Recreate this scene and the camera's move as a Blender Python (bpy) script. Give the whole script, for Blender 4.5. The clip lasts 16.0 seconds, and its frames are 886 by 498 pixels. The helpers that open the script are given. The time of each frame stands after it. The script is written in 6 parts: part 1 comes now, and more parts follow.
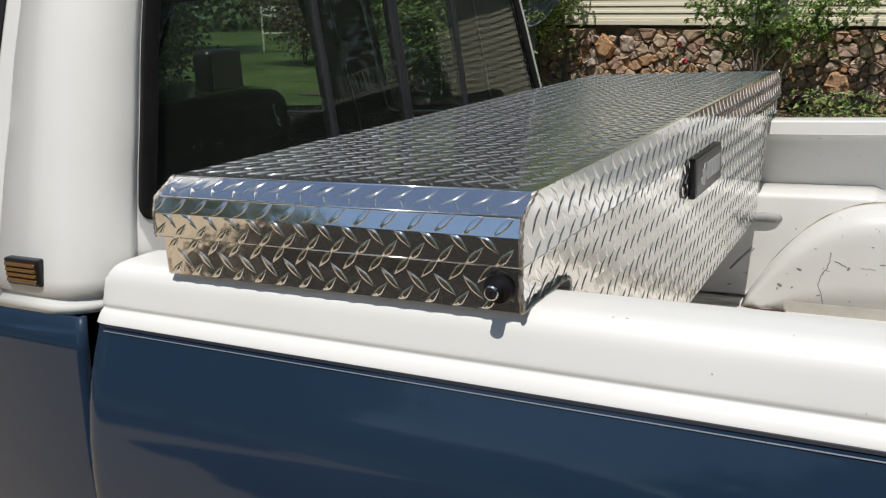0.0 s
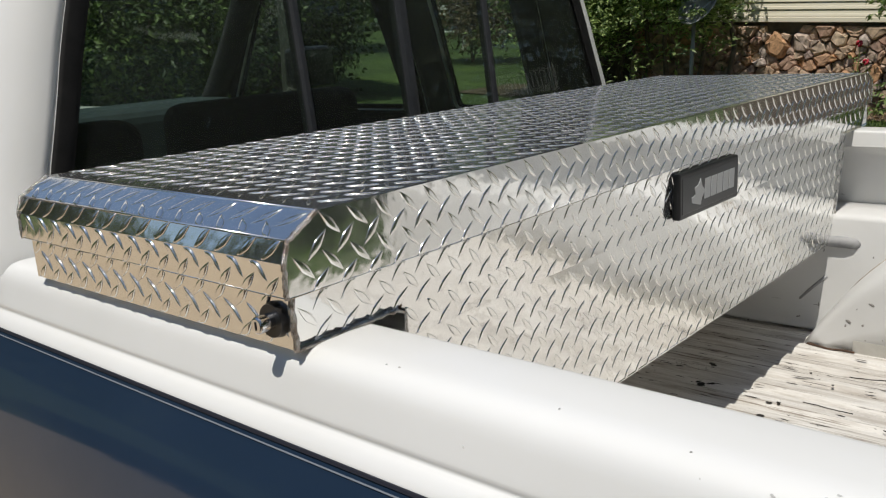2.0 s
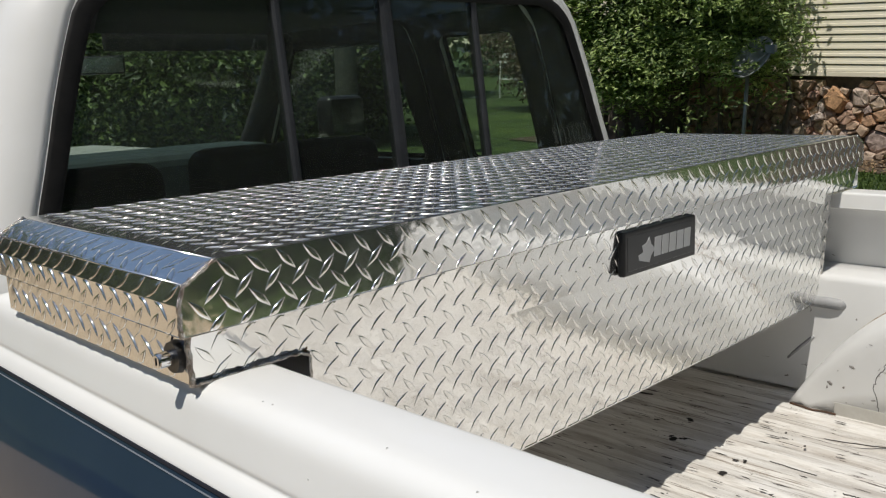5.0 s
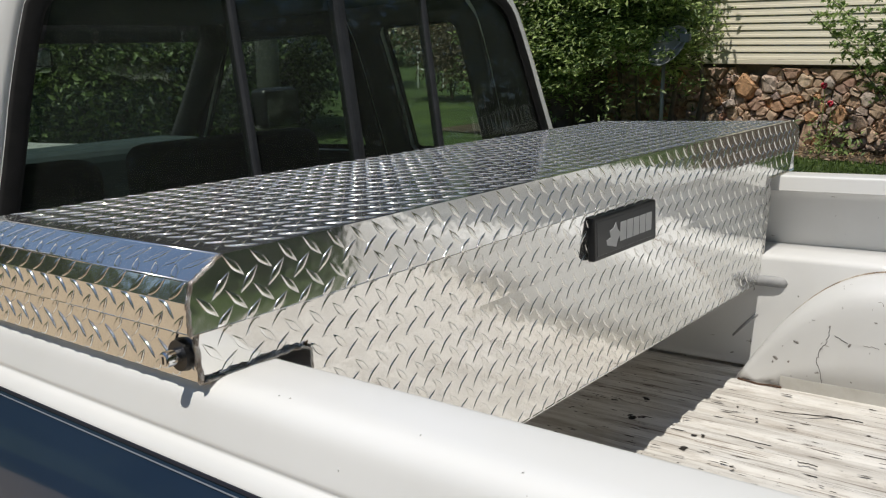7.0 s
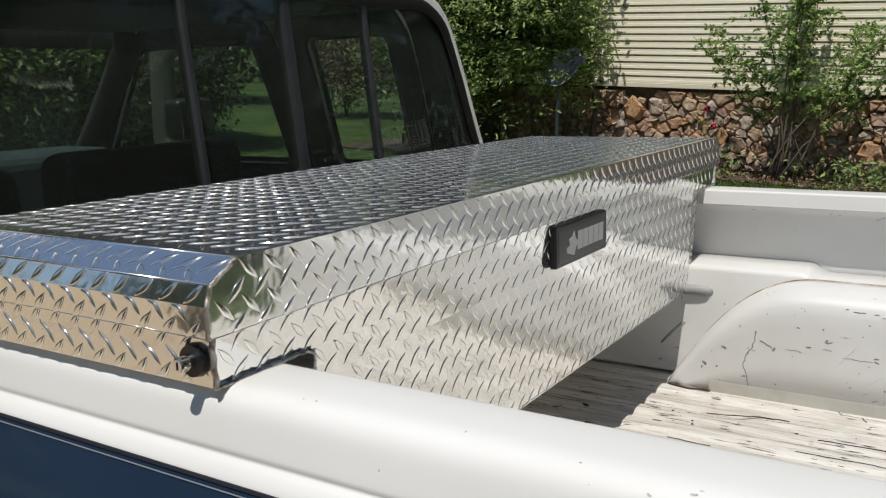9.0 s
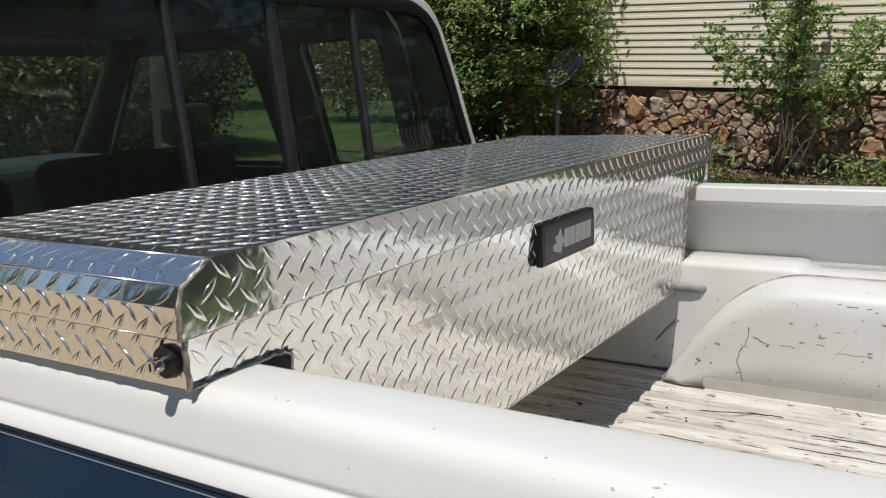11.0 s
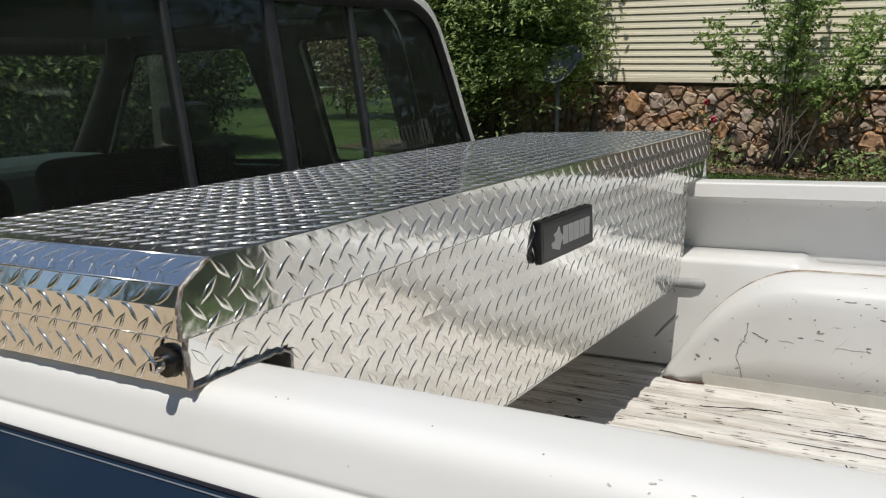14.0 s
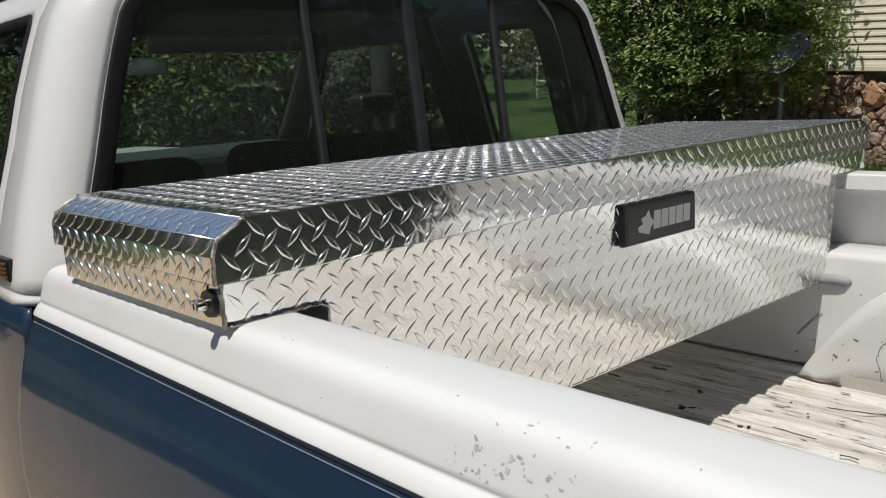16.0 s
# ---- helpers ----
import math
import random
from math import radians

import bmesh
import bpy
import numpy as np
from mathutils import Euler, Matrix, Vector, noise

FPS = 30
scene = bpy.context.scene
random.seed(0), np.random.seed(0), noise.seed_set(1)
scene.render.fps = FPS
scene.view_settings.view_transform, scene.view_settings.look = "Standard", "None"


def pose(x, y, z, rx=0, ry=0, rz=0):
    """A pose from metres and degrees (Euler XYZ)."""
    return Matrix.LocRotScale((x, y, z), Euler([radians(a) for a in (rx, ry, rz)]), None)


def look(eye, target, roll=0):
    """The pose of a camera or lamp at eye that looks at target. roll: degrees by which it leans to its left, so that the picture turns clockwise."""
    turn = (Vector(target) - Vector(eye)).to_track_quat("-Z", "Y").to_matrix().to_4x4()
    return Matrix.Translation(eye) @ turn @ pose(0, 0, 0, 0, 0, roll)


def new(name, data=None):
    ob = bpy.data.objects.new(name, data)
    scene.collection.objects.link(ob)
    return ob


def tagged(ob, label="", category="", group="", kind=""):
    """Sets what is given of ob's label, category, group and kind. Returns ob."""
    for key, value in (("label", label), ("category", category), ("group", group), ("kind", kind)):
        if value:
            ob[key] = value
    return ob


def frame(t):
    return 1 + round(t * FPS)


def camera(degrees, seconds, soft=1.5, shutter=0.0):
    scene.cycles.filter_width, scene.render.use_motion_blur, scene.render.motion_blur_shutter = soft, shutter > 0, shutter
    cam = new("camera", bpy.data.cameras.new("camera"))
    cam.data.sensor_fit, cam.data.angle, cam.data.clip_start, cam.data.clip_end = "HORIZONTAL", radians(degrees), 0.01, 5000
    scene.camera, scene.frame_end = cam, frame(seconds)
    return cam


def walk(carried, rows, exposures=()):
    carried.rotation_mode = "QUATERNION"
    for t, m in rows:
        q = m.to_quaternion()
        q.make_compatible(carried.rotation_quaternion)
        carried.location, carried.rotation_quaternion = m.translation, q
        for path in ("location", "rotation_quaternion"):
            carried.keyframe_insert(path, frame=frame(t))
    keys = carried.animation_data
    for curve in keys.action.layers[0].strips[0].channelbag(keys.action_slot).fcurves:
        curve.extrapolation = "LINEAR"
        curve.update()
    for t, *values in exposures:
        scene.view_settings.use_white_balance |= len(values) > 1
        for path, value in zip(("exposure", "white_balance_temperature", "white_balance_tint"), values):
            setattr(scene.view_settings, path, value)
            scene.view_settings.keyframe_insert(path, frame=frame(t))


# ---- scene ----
cam = camera(54.0, 16.0, 1.2)
PATH = [
    (0, (0.896, -0.826, 1.613), (-0.054, 0.86, 1.109), -3.4),
    (0.5, (0.968, -0.717, 1.6), (-0.067, 0.926, 1.123), -3.8),
    (1, (1.032, -0.608, 1.592), (-0.09, 0.98, 1.121), -4.0),
    (1.5, (1.08, -0.559, 1.596), (-0.081, 0.999, 1.12), -3.5),
    (2, (1.145, -0.485, 1.583), (-0.14, 0.969, 1.1), -3.5),
    (2.5, (1.259, -0.418, 1.587), (-0.155, 0.919, 1.126), -3.1),
    (3, (1.316, -0.381, 1.579), (-0.129, 0.936, 1.156), -2.7),
    (3.5, (1.325, -0.384, 1.584), (-0.119, 0.946, 1.199), -2.2),
    (4, (1.329, -0.4, 1.599), (-0.095, 0.955, 1.228), -2.2),
    (6.5, (1.314, -0.426, 1.6), (-0.033, 0.996, 1.196), -3.4),
    (7, (1.268, -0.483, 1.604), (0.003, 1.012, 1.197), -3.0),
    (7.5, (1.217, -0.555, 1.614), (0.041, 1.007, 1.196), -2.3),
    (8, (1.187, -0.574, 1.609), (0.08, 1.04, 1.194), -1.8),
    (8.5, (1.166, -0.576, 1.601), (0.1, 1.073, 1.221), -1.4),
    (11, (1.198, -0.557, 1.59), (0.127, 1.09, 1.219), -2.6),
    (11.5, (1.194, -0.552, 1.594), (0.116, 1.089, 1.213), -2.7),
    (12, (1.189, -0.549, 1.597), (0.108, 1.094, 1.23), -2.6),
    (12.5, (1.189, -0.538, 1.599), (0.113, 1.108, 1.233), -2.8),
    (13, (1.166, -0.529, 1.58), (0.11, 1.124, 1.19), -2.0),
    (13.5, (1.174, -0.544, 1.594), (0.119, 1.11, 1.207), -2.0),
    (14, (1.203, -0.56, 1.593), (0.131, 1.086, 1.214), -2.9),
    (14.5, (1.286, -0.515, 1.588), (0.12, 1.063, 1.201), -3.0),
    (15, (1.397, -0.457, 1.569), (0.062, 0.982, 1.184), -2.8),
    (15.5, (1.451, -0.444, 1.566), (0.017, 0.895, 1.182), -3.2),
    (16, (1.455, -0.472, 1.567), (-0.014, 0.836, 1.203), -3.4),
]
walk(cam, [(t, pose(0, 0, 0, 0, -3.08, 0) @ look(eye, target, roll)) for t, eye, target, roll in PATH], [(0, 0.20), (1, 0.14), (2, 0.10), (16, 0.10)])

# ---- world, sun ----
SUN_DIR = Vector((0.05, -0.40, 1.0)).normalized()
world = bpy.data.worlds.new("sky")
scene.world = world
world.use_nodes = True
wn = world.node_tree.nodes
sky = wn.new("ShaderNodeTexSky")
sky.sky_type = "NISHITA"
sky.sun_disc = False
sky.sun_elevation = math.asin(SUN_DIR.z)
sky.sun_rotation = math.atan2(SUN_DIR.x, SUN_DIR.y)
sky.air_density, sky.dust_density, sky.ozone_density = 1.0, 0.35, 1.0
wn["Background"].inputs["Strength"].default_value = 0.082
world.node_tree.links.new(sky.outputs[0], wn["Background"].inputs[0])
sun_data = bpy.data.lights.new("sun", "SUN")
sun_data.energy, sun_data.angle, sun_data.color = 3.38, radians(0.53), (1.0, 0.95, 0.868)
sun = new("sun", sun_data)
sun.matrix_world = look(SUN_DIR * 30, (0, 0, 0))


# ---- materials ----
def mat(name, color, rough=0.5, metal=0.0, coat=0.0, spec=0.5):
    m = bpy.data.materials.new(name)
    m.use_nodes = True
    b = m.node_tree.nodes["Principled BSDF"]
    b.inputs["Base Color"].default_value = (*color, 1)
    b.inputs["Roughness"].default_value = rough
    b.inputs["Metallic"].default_value = metal
    b.inputs["Coat Weight"].default_value = coat
    b.inputs["Coat Roughness"].default_value = 0.04
    b.inputs["Specular IOR Level"].default_value = spec
    return m


def node(m, kind, **kw):
    n = m.node_tree.nodes.new(kind)
    for k, v in kw.items():
        if k in n.inputs:
            n.inputs[k].default_value = v
    return n


def link(m, a, b):
    m.node_tree.links.new(a, b)


def coords(m, scale=(1, 1, 1)):
    tc = m.node_tree.nodes.new("ShaderNodeTexCoord")
    mp = m.node_tree.nodes.new("ShaderNodeMapping")
    mp.inputs["Scale"].default_value = scale
    link(m, tc.outputs["Object"], mp.inputs["Vector"])
    return mp.outputs["Vector"]


def noise_tex(m, vec, scale, detail=4, rough=0.55):
    n = node(m, "ShaderNodeTexNoise", Scale=scale, Detail=detail, Roughness=rough)
    link(m, vec, n.inputs["Vector"])
    return n.outputs["Fac"]


def ramp(m, fac, stops):
    r = m.node_tree.nodes.new("ShaderNodeValToRGB")
    e = r.color_ramp.elements
    while len(e) < len(stops):
        e.new(0.5)
    for el, (p, c) in zip(e, stops):
        el.position = p
        el.color = (*c, 1) if len(c) == 3 else c
    link(m, fac, r.inputs["Fac"])
    return r.outputs["Color"]


def mix(m, fac, a, b, blend="MIX"):
    n = m.node_tree.nodes.new("ShaderNodeMix")
    n.data_type, n.blend_type = "RGBA", blend
    for sock, v in ((n.inputs[0], fac), (n.inputs[6], a), (n.inputs[7], b)):
        if isinstance(v, (int, float)):
            sock.default_value = v
        elif isinstance(v, tuple):
            sock.default_value = (*v, 1)
        else:
            link(m, v, sock)
    return n.outputs[2]


def bump(m, height, strength=0.2, dist=0.01):
    b = node(m, "ShaderNodeBump", Strength=strength, Distance=dist)
    link(m, height, b.inputs["Height"])
    link(m, b.outputs["Normal"], m.node_tree.nodes["Principled BSDF"].inputs["Normal"])


def setin(m, name, out):
    link(m, out, m.node_tree.nodes["Principled BSDF"].inputs[name])


def m_colour_noise(m, vec, scale):
    n = node(m, "ShaderNodeTexNoise", Scale=scale, Detail=4)
    link(m, vec, n.inputs["Vector"])
    return n.outputs["Color"]


def m_white_paint():
    m = mat("white_paint", (0.80, 0.80, 0.78), 0.32, coat=0.35)
    v = coords(m)
    dirt = ramp(m, noise_tex(m, v, 2.5, 6), [(0.35, (0.84, 0.84, 0.825)), (0.75, (0.78, 0.78, 0.76))])
    speck = ramp(m, noise_tex(m, v, 70, 2), [(0.775, (0, 0, 0)), (0.80, (1, 1, 1))])
    setin(m, "Base Color", mix(m, speck, dirt, (0.42, 0.40, 0.37)))
    bump(m, noise_tex(m, v, 9, 2), 0.05, 0.01)
    return m


def m_bed_paint():
    m = mat("worn_bed_paint", (0.74, 0.73, 0.70), 0.42, coat=0.1)
    v = coords(m)
    base = ramp(m, noise_tex(m, v, 3, 6), [(0.3, (0.755, 0.755, 0.745)), (0.7, (0.665, 0.665, 0.65))])
    chip = ramp(m, noise_tex(m, v, 26, 3, 0.6), [(0.70, (0, 0, 0)), (0.72, (1, 1, 1))])
    area = ramp(m, noise_tex(m, v, 3.1, 2), [(0.44, (0, 0, 0)), (0.60, (1, 1, 1))])
    both = mix(m, 1.0, chip, area, "MULTIPLY")
    c = mix(m, both, base, (0.16, 0.14, 0.12))
    # thin broken cracks and drag scratches
    warp = mix(m, 0.06, v, m_colour_noise(m, v, 14), "ADD")
    for sc, wid, lo, col in ((9.0, 0.007, 0.66, (0.12, 0.10, 0.085)), (21.0, 0.014, 0.67, (0.16, 0.14, 0.12))):
        vo = m.node_tree.nodes.new("ShaderNodeTexVoronoi")
        vo.feature = "DISTANCE_TO_EDGE"
        vo.inputs["Scale"].default_value = sc
        link(m, warp, vo.inputs["Vector"])
        line = ramp(m, vo.outputs["Distance"], [(wid * 0.5, (1, 1, 1)), (wid, (0, 0, 0))])
        gate = ramp(m, noise_tex(m, v, sc * 0.9, 4), [(lo, (0, 0, 0)), (lo + 0.02, (1, 1, 1))])
        c = mix(m, mix(m, 1.0, line, gate, "MULTIPLY"), c, col)
    drag = ramp(m, noise_tex(m, coords(m, (9, 30, 70)), 1.0, 5, 0.7), [(0.68, (0, 0, 0)), (0.70, (1, 1, 1))])
    c = mix(m, drag, c, (0.22, 0.19, 0.16))
    setin(m, "Base Color", c)
    bump(m, noise_tex(m, v, 12, 3), 0.06, 0.01)
    return m


def m_floor_paint():
    m = mat("scuffed_floor_paint", (0.66, 0.64, 0.60), 0.6)
    v = coords(m, (0.5, 1, 1))
    base = ramp(m, noise_tex(m, v, 6, 8, 0.65), [(0.28, (0.75, 0.735, 0.705)), (0.52, (0.665, 0.645, 0.605)), (0.76, (0.47, 0.435, 0.385))])
    long_v = coords(m, (2.0, 24, 8))
    streak = ramp(m, noise_tex(m, long_v, 1.7, 8, 0.72), [(0.47, (0, 0, 0)), (0.62, (1, 1, 1))])
    c = mix(m, streak, base, (0.46, 0.425, 0.38))
    for sc, tex, lo, col in (((1.6, 120, 10), 1.3, 0.585, (0.24, 0.205, 0.17)), ((3.0, 95, 10), 1.5, 0.615, (0.085, 0.068, 0.055)), ((7, 60, 10), 1.6, 0.645, (0.05, 0.04, 0.034)), ((9, 15, 8), 1.6, 0.675, (0.030, 0.025, 0.022))):
        k = ramp(m, noise_tex(m, coords(m, sc), tex, 6, 0.72), [(lo, (0, 0, 0)), (lo + 0.03, (1, 1, 1))])
        c = mix(m, k, c, col)
    setin(m, "Base Color", c)
    bump(m, noise_tex(m, long_v, 2.0, 6, 0.7), 0.25, 0.006)
    return m


def m_blue_paint():
    m = mat("navy_paint", (0.022, 0.045, 0.098), 0.30, coat=0.8, spec=0.06)
    m.node_tree.nodes["Principled BSDF"].inputs["Coat Roughness"].default_value = 0.06
    v = coords(m)
    setin(m, "Base Color", ramp(m, noise_tex(m, v, 2.0, 6), [(0.3, (0.012, 0.028, 0.058)), (0.75, (0.019, 0.038, 0.074))]))
    setin(m, "Roughness", ramp(m, noise_tex(m, v, 5, 5), [(0.3, (0.42, 0.42, 0.42)), (0.7, (0.55, 0.55, 0.55))]))
    bump(m, noise_tex(m, v, 6, 2), 0.03, 0.01)
    return m


def m_aluminium(name, rough, wav, bare, haze):
    m = mat(name, (0.90, 0.90, 0.90), rough, metal=bare)
    v = coords(m)
    setin(m, "Roughness", ramp(m, noise_tex(m, v, 14, 6), [(0.3, (rough * 0.7,) * 3), (0.75, (rough * 1.5,) * 3)]))
    setin(m, "Base Color", ramp(m, noise_tex(m, v, 22, 6), [(0.25, (0.92, 0.915, 0.895)), (0.7, (0.86, 0.855, 0.835))]))
    bump(m, noise_tex(m, v, 15, 3), wav, 0.02)
    # brushed haze over the mill polish
    nt = m.node_tree
    gl = nt.nodes.new("ShaderNodeBsdfGlossy")
    gl.inputs["Color"].default_value, gl.inputs["Roughness"].default_value = (0.84, 0.835, 0.82, 1), 0.48
    mx = nt.nodes.new("ShaderNodeMixShader")
    link(m, ramp(m, noise_tex(m, v, 7, 6, 0.65), [(0.3, (haze * 0.5,) * 3), (0.75, (haze * 1.5,) * 3)]), mx.inputs[0])
    link(m, nt.nodes["Principled BSDF"].outputs[0], mx.inputs[1])
    link(m, gl.outputs[0], mx.inputs[2])
    link(m, mx.outputs[0], nt.nodes["Material Output"].inputs[0])
    return m


def m_glass(name, tint, dust=0.0, gloss_rough=0.0):
    m = bpy.data.materials.new(name)
    m.use_nodes = True
    nt = m.node_tree
    nt.nodes.remove(nt.nodes["Principled BSDF"])
    tr = nt.nodes.new("ShaderNodeBsdfTransparent")
    tr.inputs[0].default_value = (*tint, 1)
    gl = nt.nodes.new("ShaderNodeBsdfGlossy")
    gl.inputs["Roughness"].default_value = gloss_rough
    # Schlick's curve from the facing weight, the same for both sides of the sheet
    lw = nt.nodes.new("ShaderNodeLayerWeight")
    lw.inputs[0].default_value = 0.5
    p5 = nt.nodes.new("ShaderNodeMath")
    p5.operation = "POWER"
    p5.inputs[1].default_value = 5.0
    nt.links.new(lw.outputs["Facing"], p5.inputs[0])
    fr = nt.nodes.new("ShaderNodeMath")
    fr.operation = "MULTIPLY_ADD"
    fr.inputs[1].default_value, fr.inputs[2].default_value = 0.96, 0.04
    nt.links.new(p5.outputs[0], fr.inputs[0])
    mx = nt.nodes.new("ShaderNodeMixShader")
    nt.links.new(fr.outputs[0], mx.inputs[0])
    nt.links.new(tr.outputs[0], mx.inputs[1])
    nt.links.new(gl.outputs[0], mx.inputs[2])
    df = nt.nodes.new("ShaderNodeBsdfDiffuse")
    df.inputs[0].default_value = (0.62, 0.66, 0.60, 1)
    film = nt.nodes.new("ShaderNodeMixShader")
    film.inputs[0].default_value = dust
    nt.links.new(mx.outputs[0], film.inputs[1])
    nt.links.new(df.outputs[0], film.inputs[2])
    nt.links.new(film.outputs[0], nt.nodes["Material Output"].inputs[0])
    return m


def m_leaf(name, dark, light, trans, middle=0.5):
    m = mat(name, dark, 0.45)
    nt = m.node_tree
    geo = nt.nodes.new("ShaderNodeNewGeometry")
    col = ramp(m, geo.outputs["Random Per Island"], [(0.0, dark), (0.6, tuple(a + (b - a) * middle for a, b in zip(dark, light))), (1.0, light)])
    setin(m, "Base Color", col)
    tl = nt.nodes.new("ShaderNodeBsdfTranslucent")
    link(m, col, tl.inputs[0])
    mx = nt.nodes.new("ShaderNodeMixShader")
    mx.inputs[0].default_value = trans
    link(m, nt.nodes["Principled BSDF"].outputs[0], mx.inputs[1])
    link(m, tl.outputs[0], mx.inputs[2])
    link(m, mx.outputs[0], nt.nodes["Material Output"].inputs[0])
    return m


def m_noisy(name, stops, scale, rough=0.8, bumpy=0.3, dist=0.01, detail=8):
    m = mat(name, stops[0][1], rough)
    v = coords(m)
    setin(m, "Base Color", ramp(m, noise_tex(m, v, scale, detail, 0.65), stops))
    bump(m, noise_tex(m, v, scale * 3, 6, 0.7), bumpy, dist)
    return m


def m_stone():
    m = mat("field_stone", (0.3, 0.25, 0.2), 0.85)
    v = coords(m)
    oi = m.node_tree.nodes.new("ShaderNodeObjectInfo")
    tone = ramp(m, oi.outputs["Random"], [(0.0, (0.27, 0.205, 0.175)), (0.16, (0.44, 0.33, 0.235)), (0.32, (0.33, 0.265, 0.245)), (0.48, (0.55, 0.44, 0.33)), (0.62, (0.38, 0.26, 0.20)), (0.76, (0.48, 0.29, 0.16)), (0.88, (0.43, 0.38, 0.35)), (1.0, (0.36, 0.22, 0.165))])
    grain = ramp(m, noise_tex(m, v, 18, 8, 0.7), [(0.32, (0.60, 0.55, 0.51)), (0.5, (1.15, 1.11, 1.05)), (0.68, (1.70, 1.64, 1.55))])
    setin(m, "Base Color", mix(m, 1.0, tone, grain, "MULTIPLY"))
    bump(m, noise_tex(m, v, 24, 8, 0.7), 0.55, 0.02)
    return m


WHITE = m_white_paint()
BED = m_bed_paint()
FLOOR = m_floor_paint()
NAVY = m_blue_paint()
ALU = m_aluminium("bright_tread_aluminium", 0.075, 0.05, 0.985, 0.055)
LIDTOP = m_aluminium("dusty_tread_aluminium", 0.09, 0.05, 0.962, 0.07)
LIDLUG = m_aluminium("scuffed_lid_lugs", 0.09, 0.02, 0.96, 0.20)
LUG = m_aluminium("worn_tread_lugs", 0.10, 0.02, 0.975, 0.045)
WELD = m_noisy("weld_bead", [(0.3, (0.74, 0.73, 0.71)), (0.5, (0.55, 0.52, 0.49)), (0.62, (0.20, 0.15, 0.11)), (0.72, (0.70, 0.68, 0.66))], 90, 0.24, 0.6, 0.004)
WELD.node_tree.nodes["Principled BSDF"].inputs["Metallic"].default_value = 0.85
BURN = m_noisy("burnt_weld_stain", [(0.35, (0.30, 0.21, 0.12)), (0.55, (0.16, 0.10, 0.055)), (0.7, (0.06, 0.04, 0.03))], 120, 0.45, 0.3, 0.002)
BURN.node_tree.nodes["Principled BSDF"].inputs["Metallic"].default_value = 0.6
RUSTY = m_noisy("stained_seam_sealer", [(0.35, (0.60, 0.56, 0.50)), (0.52, (0.30, 0.23, 0.16)), (0.68, (0.10, 0.07, 0.05))], 18, 0.8, 0.4, 0.003)
RUST = m_noisy("dark_rust", [(0.35, (0.13, 0.065, 0.035)), (0.55, (0.07, 0.04, 0.026)), (0.7, (0.25, 0.20, 0.15))], 60, 0.9, 0.5, 0.003)
DUSTY = m_noisy("dusty_beige_paint", [(0.3, (0.55, 0.54, 0.505)), (0.55, (0.50, 0.485, 0.445)), (0.75, (0.42, 0.40, 0.355))], 14, 0.6, 0.15, 0.003)
GALV = m_noisy("dull_grey_metal", [(0.3, (0.26, 0.265, 0.27)), (0.7, (0.38, 0.38, 0.38))], 25, 0.6, 0.1, 0.003)
DIRT = m_noisy("black_dirt", [(0.3, (0.010, 0.009, 0.008)), (0.7, (0.035, 0.028, 0.022))], 60, 0.9, 0.5, 0.003)
PALE_MARK = m_noisy("pale_grey_marks", [(0.32, (0.36, 0.36, 0.35)), (0.5, (0.56, 0.56, 0.55)), (0.7, (0.70, 0.70, 0.69))], 120, 0.7, 0.5, 0.002)
PRIMER = m_noisy("bare_grey_primer", [(0.3, (0.16, 0.15, 0.14)), (0.7, (0.34, 0.32, 0.30))], 90, 0.8, 0.4, 0.002)
BLACK = mat("black_plastic", (0.012, 0.012, 0.013), 0.33)
RUBBER = m_noisy("black_rubber", [(0.3, (0.007, 0.007, 0.007)), (0.7, (0.015, 0.0145, 0.014))], 30, 0.7, 0.1, 0.002)
RUBBER.node_tree.nodes["Principled BSDF"].inputs["Specular IOR Level"].default_value = 0.25
DIVIDER = m_noisy("weathered_grey_rubber", [(0.3, (0.020, 0.0225, 0.026)), (0.7, (0.034, 0.037, 0.042))], 24, 0.6, 0.1, 0.002)
CHROME = mat("lock_chrome", (0.75, 0.75, 0.76), 0.12, metal=1.0)
# mirror tint darkened in place of a dark reflection
DOORMIRROR = mat("mirror_with_dark_reflection", (0.22, 0.25, 0.27), 0.05, metal=1.0)
BADGE_GREY = mat("badge_light_grey", (0.50, 0.51, 0.52), 0.4)
BADGE_DARK = mat("badge_dark_grey", (0.022, 0.023, 0.025), 0.30)
TRIM_GREY = mat("pinstripe_silver", (0.17, 0.19, 0.22), 0.4)
STRIPE_DARK = mat("pinstripe_dark", (0.02, 0.02, 0.028), 0.4)
INNER = m_noisy("dark_cab_trim", [(0.3, (0.014, 0.014, 0.015)), (0.7, (0.024, 0.024, 0.026))], 14, 0.75, 0.1)
HEADLINER = m_noisy("grey_headliner", [(0.3, (0.05, 0.05, 0.05)), (0.7, (0.075, 0.075, 0.072))], 40, 0.9, 0.1, 0.003)
SEAT = m_noisy("charcoal_seat_fabric", [(0.3, (0.012, 0.012, 0.013)), (0.7, (0.024, 0.023, 0.024))], 60, 0.9, 0.2, 0.003)
DASH = m_noisy("blue_grey_dash", [(0.3, (0.028, 0.043, 0.047)), (0.7, (0.040, 0.058, 0.063))], 20, 0.6, 0.1, 0.003)
TINT = m_glass("tinted_rear_glass", (0.79, 0.845, 0.795), 0.018)
CLEAR = m_glass("clear_cab_glass", (0.95, 0.98, 0.96))
AMBER = mat("amber_lens", (0.14, 0.065, 0.014), 0.25, coat=0.4)
